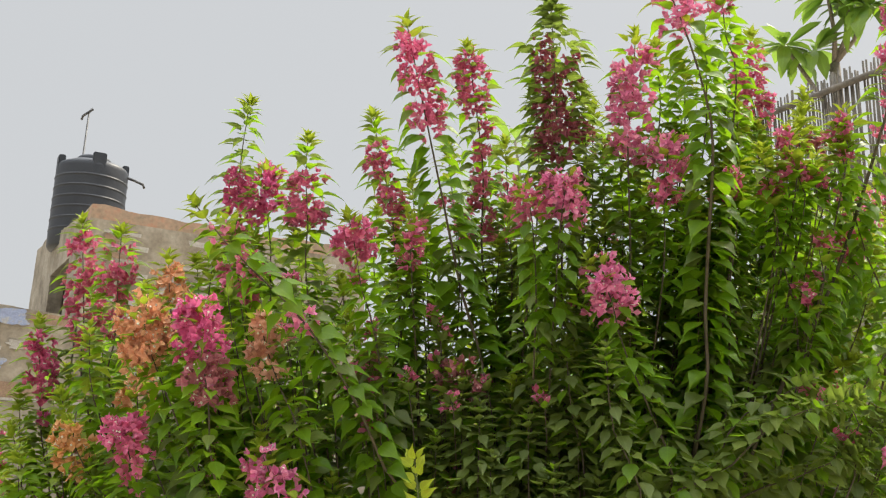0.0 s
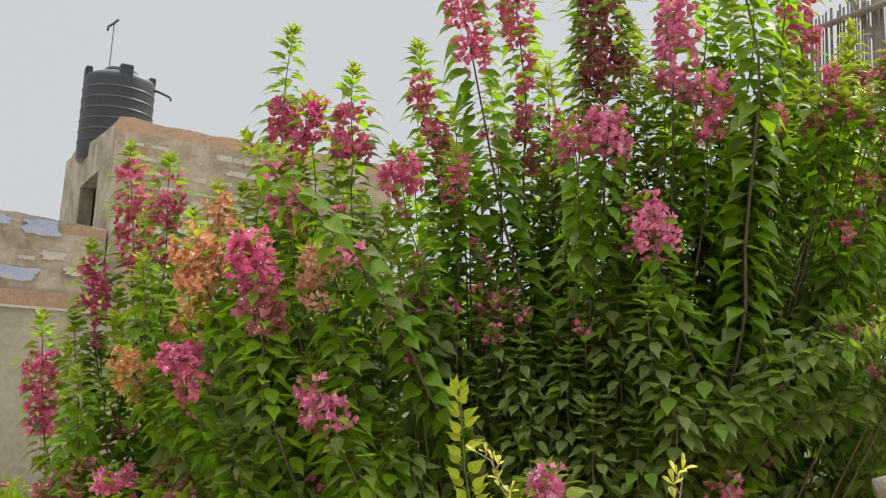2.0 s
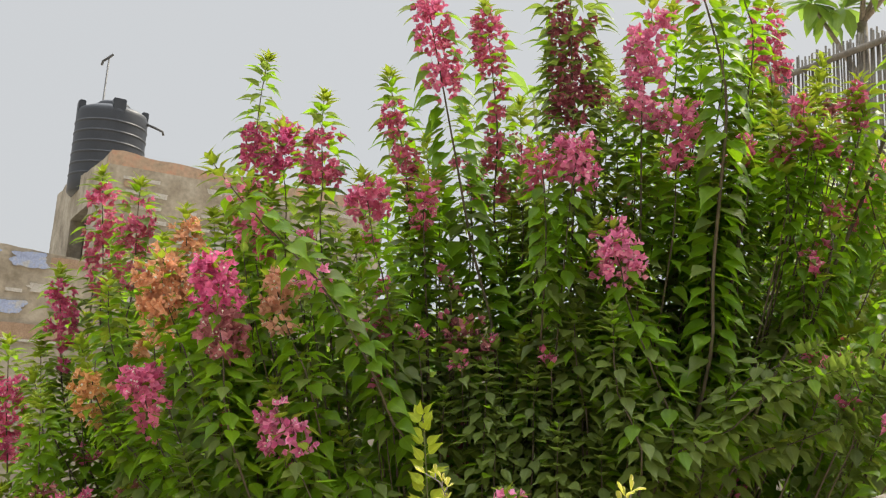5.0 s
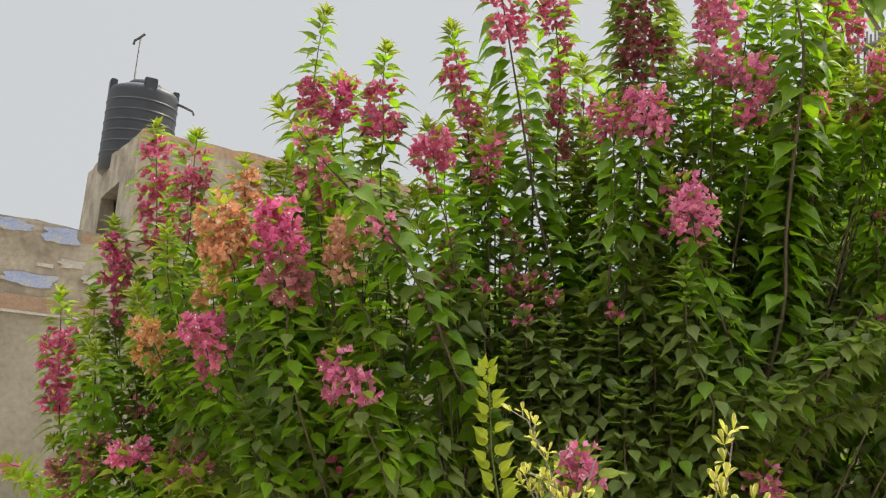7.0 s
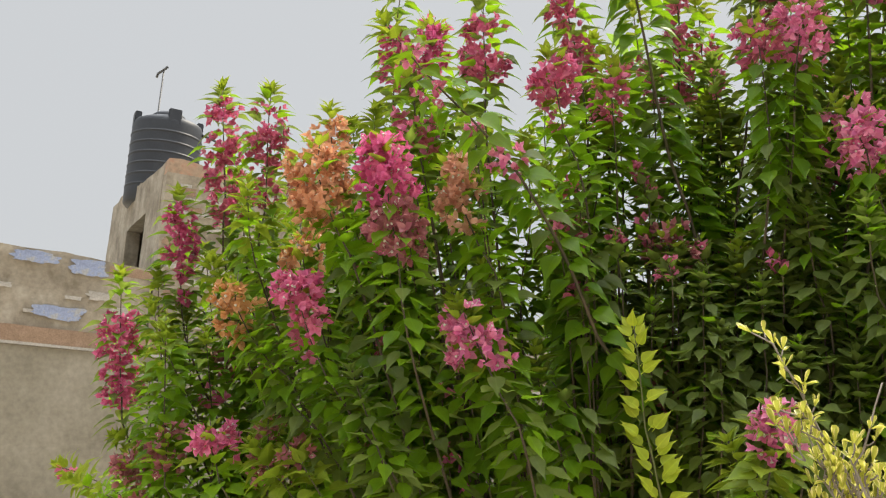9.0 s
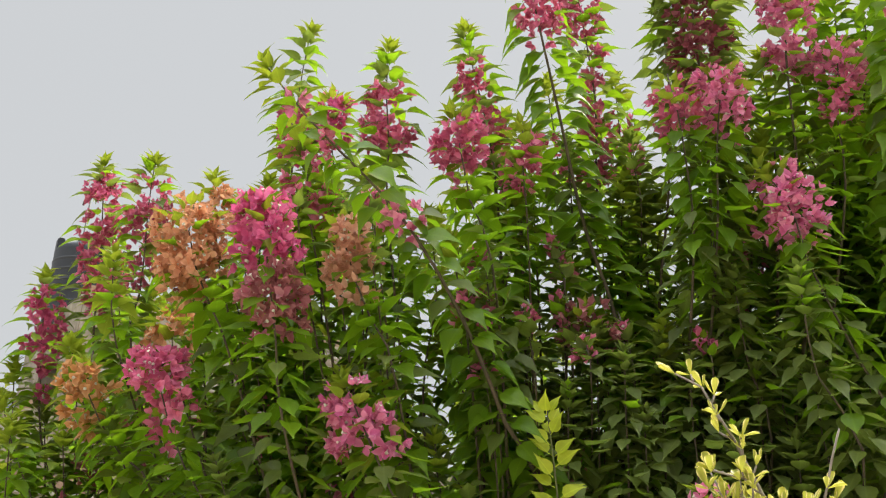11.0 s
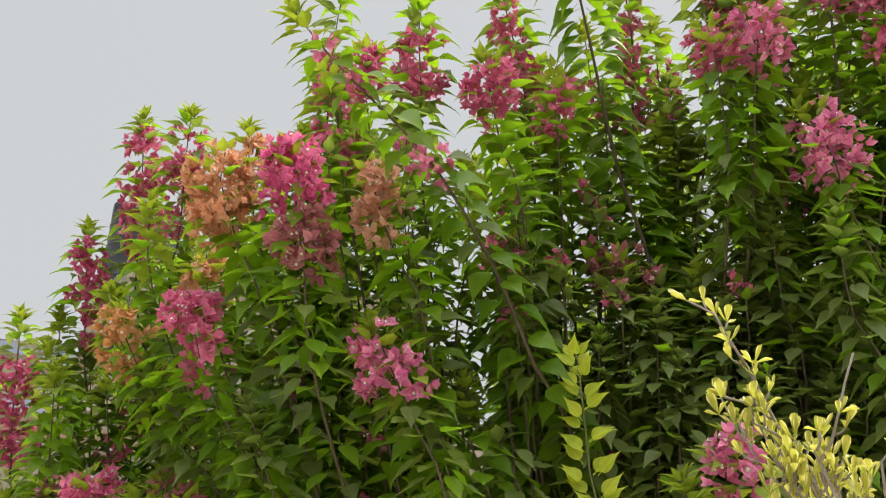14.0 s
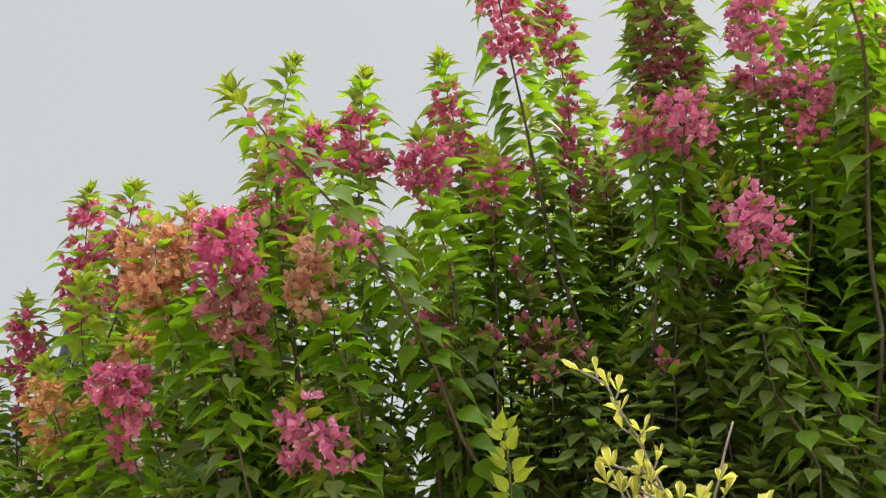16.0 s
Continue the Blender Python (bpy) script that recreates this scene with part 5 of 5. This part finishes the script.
def sprig(points, spots, size=0.0108, root=True):
    """A thin twig with upright pairs and threes of leaves. points: from the tip down; spots: metres below the tip."""
    rng = RNG
    line, ways, at = smooth_line(list(points) + ([(0.49, 1.61, 1.3)] if root else []), 0.006)
    idx = sorted(set(list(range(0, len(line), 3)) + [len(line) - 1]))
    twig = part("twig", tube("twig", line[idx], [0.0006 + 0.0014 * min(1, at[i] / 0.3) for i in idx], TWIG, 6), shrub)
    for n, s in enumerate(spots):
        i = min(int(np.searchsorted(at, s)), len(line) - 1)
        up = -unit(ways[i])
        turn = rng.uniform(0, 6.28)
        count = rng.choice((3, 3, 4))
        heart = line[i]
        if n:
            ref = unit(np.cross(up, (0.3, 0.8, 0.2)))
            side = math.cos(turn) * ref + math.sin(turn) * np.cross(up, ref)
            heart = line[i] + unit(side + 0.5 * up + (0, 0, 0.5)) * rng.uniform(0.4, 0.95) * size
            part("stalk", tube("stalk", [heart, (heart + line[i]) / 2 - (0, 0, 0.001), line[i]], [0.0006, 0.0007, 0.0009], TWIG, 5), twig)
            up = unit(side * 0.5 + up * 0.5 + (0, 0, 0.7))
        for k in range(count):
            a = turn + 6.28 * k / count + rng.uniform(-0.4, 0.4)
            ref = unit(np.cross(up, (0.3, 0.8, 0.2)))
            out = math.cos(a) * ref + math.sin(a) * np.cross(up, ref)
            grow = unit(up + (0, 0, 0.5))
            e = rng.uniform(0.65, 1.3) if rng.random() < 0.8 else rng.uniform(0.1, 0.6)
            way, face = math.cos(e) * out + math.sin(e) * grow, -math.sin(e) * out + math.cos(e) * grow
            sc = size * rng.uniform(0.65, 1.2)
            leaf = part("leaf", VARIEGATED_MESH[rng.randrange(3)], twig)
            ax = axes_for(way, face) * sc
            leaf.matrix_local = Matrix.Translation(heart) @ Matrix([list(q) for q in ax]).transposed().to_4x4()


part("stem", tube("stem", [(0.62, 1.55, -0.05), (0.6, 1.56, 0.6), (0.52, 1.6, 1.2), (0.47, 1.62, 1.42)], [0.012, 0.01, 0.007, 0.004], TWIG, 8), shrub)
sprig([(0.315, 1.635, 1.622), (0.330, 1.635, 1.615), (0.340, 1.635, 1.597), (0.351, 1.635, 1.578), (0.361, 1.635, 1.555), (0.373, 1.635, 1.532), (0.386, 1.635, 1.510)], (0.000, 0.010, 0.020, 0.029, 0.039, 0.049, 0.059, 0.065, 0.073, 0.081, 0.089, 0.098, 0.104, 0.109,))
sprig([(0.334, 1.630, 1.561), (0.347, 1.630, 1.559), (0.358, 1.630, 1.554)], (0.000, 0.006, 0.013,), root=False)
sprig([(0.344, 1.630, 1.549), (0.356, 1.630, 1.545), (0.368, 1.630, 1.536)], (0.000, 0.005, 0.011,), root=False)
sprig([(0.402, 1.600, 1.583), (0.396, 1.600, 1.565), (0.391, 1.600, 1.546), (0.388, 1.600, 1.533), (0.385, 1.600, 1.507)], (0.034, 0.044, 0.055, 0.064, 0.072,))
sprig([(0.410, 1.570, 1.527), (0.410, 1.570, 1.518), (0.405, 1.570, 1.496)], (0.000, 0.009,), size=0.011)
sprig([(0.332, 1.625, 1.559), (0.335, 1.625, 1.550), (0.344, 1.625, 1.535)], (0.000, 0.008, 0.016, 0.025,), size=0.0112, root=False)
sprig([(0.341, 1.631, 1.549), (0.344, 1.631, 1.539), (0.353, 1.631, 1.524)], (0.000, 0.008, 0.017, 0.026,), size=0.0112, root=False)
sprig([(0.357, 1.643, 1.546), (0.360, 1.643, 1.537), (0.369, 1.643, 1.521)], (0.000, 0.008, 0.017, 0.026,), size=0.0112, root=False)
sprig([(0.363, 1.637, 1.539), (0.366, 1.637, 1.530), (0.374, 1.637, 1.515)], (0.000, 0.007, 0.016, 0.025,), size=0.0112, root=False)
sprig([(0.373, 1.625, 1.536), (0.376, 1.625, 1.527), (0.384, 1.625, 1.512)], (0.000, 0.007, 0.016, 0.025,), size=0.0112, root=False)
sprig([(0.371, 1.643, 1.518), (0.374, 1.643, 1.509), (0.382, 1.643, 1.494)], (0.000, 0.007, 0.016, 0.025,), size=0.0112, root=False)
sprig([(0.379, 1.625, 1.513), (0.382, 1.625, 1.505), (0.390, 1.625, 1.490)], (0.000, 0.007, 0.015, 0.024,), size=0.0112, root=False)
sprig([(0.387, 1.637, 1.502), (0.390, 1.637, 1.493), (0.398, 1.637, 1.479)], (0.000, 0.007, 0.015, 0.024,), size=0.0112, root=False)
sprig([(0.371, 1.643, 1.491), (0.374, 1.643, 1.483), (0.382, 1.643, 1.468)], (0.000, 0.007, 0.015, 0.024,), size=0.0112, root=False)
sprig([(0.357, 1.625, 1.506), (0.360, 1.625, 1.497), (0.368, 1.625, 1.483)], (0.000, 0.007, 0.015, 0.024,), size=0.0112, root=False)
sprig([(0.365, 1.618, 1.524), (0.363, 1.618, 1.510), (0.376, 1.618, 1.488)], (0.000, 0.004, 0.009, 0.014, 0.018, 0.024, 0.029,))
sprig([(0.373, 1.618, 1.525), (0.371, 1.618, 1.511), (0.381, 1.618, 1.489)], (0.000, 0.004, 0.009, 0.014, 0.018, 0.024, 0.029,))
sprig([(0.385, 1.644, 1.515), (0.387, 1.644, 1.501), (0.391, 1.644, 1.478)], (0.000, 0.004, 0.009, 0.014, 0.019, 0.024, 0.030,))
sprig([(0.387, 1.609, 1.524), (0.387, 1.609, 1.510), (0.390, 1.609, 1.488)], (0.000, 0.004, 0.009, 0.014, 0.018, 0.024, 0.029,))
sprig([(0.394, 1.605, 1.524), (0.392, 1.605, 1.511), (0.395, 1.605, 1.489)], (0.000, 0.004, 0.009, 0.013, 0.018, 0.023, 0.028,))
sprig([(0.410, 1.646, 1.516), (0.412, 1.646, 1.502), (0.408, 1.646, 1.478)], (0.000, 0.004, 0.010, 0.015, 0.020, 0.025, 0.031,))
sprig([(0.410, 1.612, 1.515), (0.408, 1.612, 1.501), (0.406, 1.612, 1.479)], (0.000, 0.004, 0.009, 0.014, 0.019, 0.024, 0.030,))
sprig([(0.526, 1.570, 1.618), (0.523, 1.570, 1.586), (0.518, 1.570, 1.546), (0.513, 1.570, 1.501)], (0.000, 0.007, 0.020, 0.035, 0.051, 0.066, 0.081,), size=0.014)
sprig([(0.511, 1.570, 1.575), (0.512, 1.570, 1.546), (0.513, 1.570, 1.501)], (0.000, 0.008, 0.022, 0.035,), size=0.013)
sprig([(0.545, 1.570, 1.556), (0.540, 1.570, 1.537), (0.530, 1.570, 1.497)], (0.000, 0.007, 0.020,), size=0.014)
sprig([(0.489, 1.570, 1.535), (0.493, 1.570, 1.520), (0.500, 1.570, 1.491)], (0.000, 0.007, 0.019,), size=0.013)


# ---- timber fence at the edge of the bed ----
def rough_timber(name, points, radii, mat, seed):
    me = tube(name, smooth_line(points, 0.02)[0], np.interp(np.linspace(0, 1, len(smooth_line(points, 0.02)[0])), np.linspace(0, 1, len(radii)), radii), mat, 18)
    for v in me.vertices:
        v.co += Vector(noise.noise_vector(Vector((v.co.x * 9, v.co.y * 40, v.co.z * 40 + seed)))) * 0.004
    return me


rail = tagged(new("log_rail", rough_timber("log_rail", [(0.83, 1.93, 1.585), (1.0, 1.95, 1.63), (1.25, 1.97, 1.66), (1.8, 2.0, 1.69)], [0.012, 0.03, 0.036, 0.04], OLD_WOOD, 1)),
              "grey weathered log lying across the bed", "log")
post = tagged(new("wooden_post", rough_timber("wooden_post", [(0.98, 2.03, -0.05), (0.98, 2.03, 0.8), (0.97, 2.03, 1.667)], [0.030, 0.028, 0.026], OLD_WOOD, 7)),
              "grey sawn-off round wooden post", "post", "posts of the log rail")
tagged(new("wooden_post", rough_timber("wooden_post", [(1.7, 2.02, -0.05), (1.7, 2.02, 0.8), (1.7, 2.02, 1.66)], [0.034, 0.033, 0.031], OLD_WOOD, 9)),
       "grey wooden post that carries the log", "post", "posts of the log rail")


# ---- reed fence on the side wall, frangipani and hedge behind ----
FENCE_A, FENCE_B = np.array((2.72, 10.07, 5.58)), np.array((3.42, 7.93, 5.21))   # along the top
FENCE_WAY = (FENCE_B - FENCE_A)[:2] / np.linalg.norm((FENCE_B - FENCE_A)[:2])
FENCE_TURN, FENCE_LENGTH = math.atan2(FENCE_WAY[1], FENCE_WAY[0]), 1.7 * float(np.linalg.norm((FENCE_B - FENCE_A)[:2]))
FENCE_FALL = (FENCE_B[2] - FENCE_A[2]) / np.linalg.norm((FENCE_B - FENCE_A)[:2])
side_wall = tagged(new("wall_east", box_mesh("wall_east", (FENCE_LENGTH + 0.4, 0.3, 3.6), PLASTER, 0.01, (FENCE_LENGTH / 2, 0.1, 1.8))), "beige plastered boundary wall", "wall", kind="structure")
side_wall.location, side_wall.rotation_euler = (FENCE_A[0], FENCE_A[1], -0.02), (0, 0, FENCE_TURN)
fence = tagged(new("reed_fence"), "grey fence of upright canes on the boundary wall", "fence")
fence.location, fence.rotation_euler = (FENCE_A[0], FENCE_A[1], 0), (0, 0, FENCE_TURN)
for k in range(int(FENCE_LENGTH / 0.037)):
    x = 0.037 * k
    h = FENCE_A[2] + FENCE_FALL * x + RNG.uniform(-0.05, 0.03)
    if RNG.random() < 0.05:
        continue
    r = RNG.uniform(0.009, 0.0135)
    part("cane", tube("cane", [(x, 0, 3.5), (x + RNG.uniform(-0.012, 0.012), RNG.uniform(-0.01, 0.01), (h + 3.5) / 2), (x + RNG.uniform(-0.02, 0.02), 0, h)], [r, r * 0.95, r * 0.8], REED, 6), fence)
for drop in (0.16, 1.1):
    part("rail", tube("rail", [(0, -0.04, FENCE_A[2] - drop), (FENCE_LENGTH / 2, -0.04, FENCE_A[2] - drop + 0.02 + FENCE_FALL * FENCE_LENGTH / 2), (FENCE_LENGTH, -0.04, FENCE_A[2] - drop + FENCE_FALL * FENCE_LENGTH)], [0.032, 0.03, 0.032], REED, 8), fence)

tree = tagged(new("frangipani_tree"), "frangipani tree with long leaves in whorls", "tree")
LONG = [blade(c, f, (0.11, 0.19, 0.16), (0.22, 0.55, 0.82), 0.1, 0.0) for c, f in ((0.15, 0.2), (0.35, 0.25), (0.6, 0.2))]


def whorl(heart, grow, size, count, parent):
    items = []
    for k in range(count):
        a = 2.4 * k + RNG.uniform(-0.3, 0.3)
        ref = unit(np.cross(grow, (0.3, 0.8, 0.2)))
        out = math.cos(a) * ref + math.sin(a) * np.cross(grow, ref)
        e = RNG.uniform(-0.55, 1.0)
        way, face = math.cos(e) * out + math.sin(e) * np.array(grow), -math.sin(e) * out + math.cos(e) * np.array(grow)
        sc = size * RNG.uniform(0.7, 1.1)
        items.append((LONG[RNG.randrange(3)], np.array(heart) + out * 0.03, axes_for(way, face), (sc, sc, sc), 0))
    part("foliage", scatter("foliage", items, [PLUMERIA]), parent, kind="stuff")


trunk = part("trunk", tube("trunk", [(3.72, 9.95, -0.02), (3.66, 9.85, 2.5), (3.61, 9.8, 5.4), (3.61, 9.83, 6.00)], [0.11, 0.09, 0.055, 0.05], TWIG, 10), tree)
for start, end, count in (((3.61, 9.83, 5.9), (3.41, 9.81, 6.14), 13), ((3.56, 9.8, 5.4), (3.12, 9.82, 6.20), 15), ((3.61, 9.83, 6.0), (3.49, 9.53, 6.62), 14),
                          ((3.61, 9.83, 6.0), (3.72, 9.6, 6.55), 13), ((3.61, 9.83, 6.0), (3.82, 9.42, 6.42), 15), ((3.72, 9.6, 6.55), (3.86, 9.5, 6.75), 12)):
    start, end = np.array(start), np.array(end)
    limb = part("limb", tube("limb", [start, (start + end) / 2 + (0.04, 0.02, -0.04), end], [0.03, 0.022, 0.016], TWIG, 8), tree)
    whorl(end, unit((RNG.uniform(-0.3, 0.3), -0.3, 1)), 0.40, count + 6, limb)

sapling = tagged(new("frangipani_sapling"), "slim frangipani with one crown of long leaves", "tree")
sapling_stem = part("trunk", tube("trunk", [(0.62, 4.8, -0.02), (0.55, 4.78, 1.6), (0.46, 4.72, 2.7), (0.39, 4.69, 3.2)], [0.026, 0.018, 0.01, 0.006], TWIG, 8), sapling)
whorl((0.39, 4.69, 3.2), (0, 0, 1), 0.19, 9, sapling_stem)

hedge = tagged(new("hedge_tree"), "leafy yellow-green tree behind the bed", "tree")
part("trunk", tube("trunk", [(2.1, 4.0, -0.02), (2.12, 4.0, 0.8), (2.1, 4.0, 1.7)], [0.06, 0.05, 0.03], TWIG, 8), hedge)
for n in range(5):
    a = 2 * math.pi * n / 5
    part("limb", tube("limb", [(2.1, 4.0, 1.0), (2.1 + 0.25 * math.cos(a), 4.0 + 0.2 * math.sin(a), 1.7), (2.1 + 0.5 * math.cos(a), 4.0 + 0.35 * math.sin(a), 2.3)], [0.03, 0.02, 0.008], TWIG, 6), hedge)
items = []
for k in range(7000):
    a, b, r = RNG.uniform(0, 6.28), RNG.uniform(-1, 1), RNG.uniform(0.35, 1.0) ** 0.5
    c = math.sqrt(1 - b * b)
    lump = 1 + 0.3 * noise.noise((2.5 * c * math.cos(a), 2.5 * c * math.sin(a), 2.5 * b))
    p = np.array((2.25 + 1.15 * r * lump * c * math.cos(a), 4.2 + 0.5 * r * lump * c * math.sin(a), 2.05 + 0.85 * r * lump * b))
    way = unit((RNG.uniform(-1, 1), RNG.uniform(-1, 1), RNG.uniform(-0.8, 0.3)))
    sc = RNG.uniform(0.05, 0.085)
    items.append((BLADES[k % 4], p, axes_for(way, (RNG.uniform(-0.6, 0.6), RNG.uniform(-0.8, 0.2), 1)), (sc, sc * 0.9, sc), 0))
part("crown", scatter("crown", items, [HEDGE]), hedge, kind="stuff")
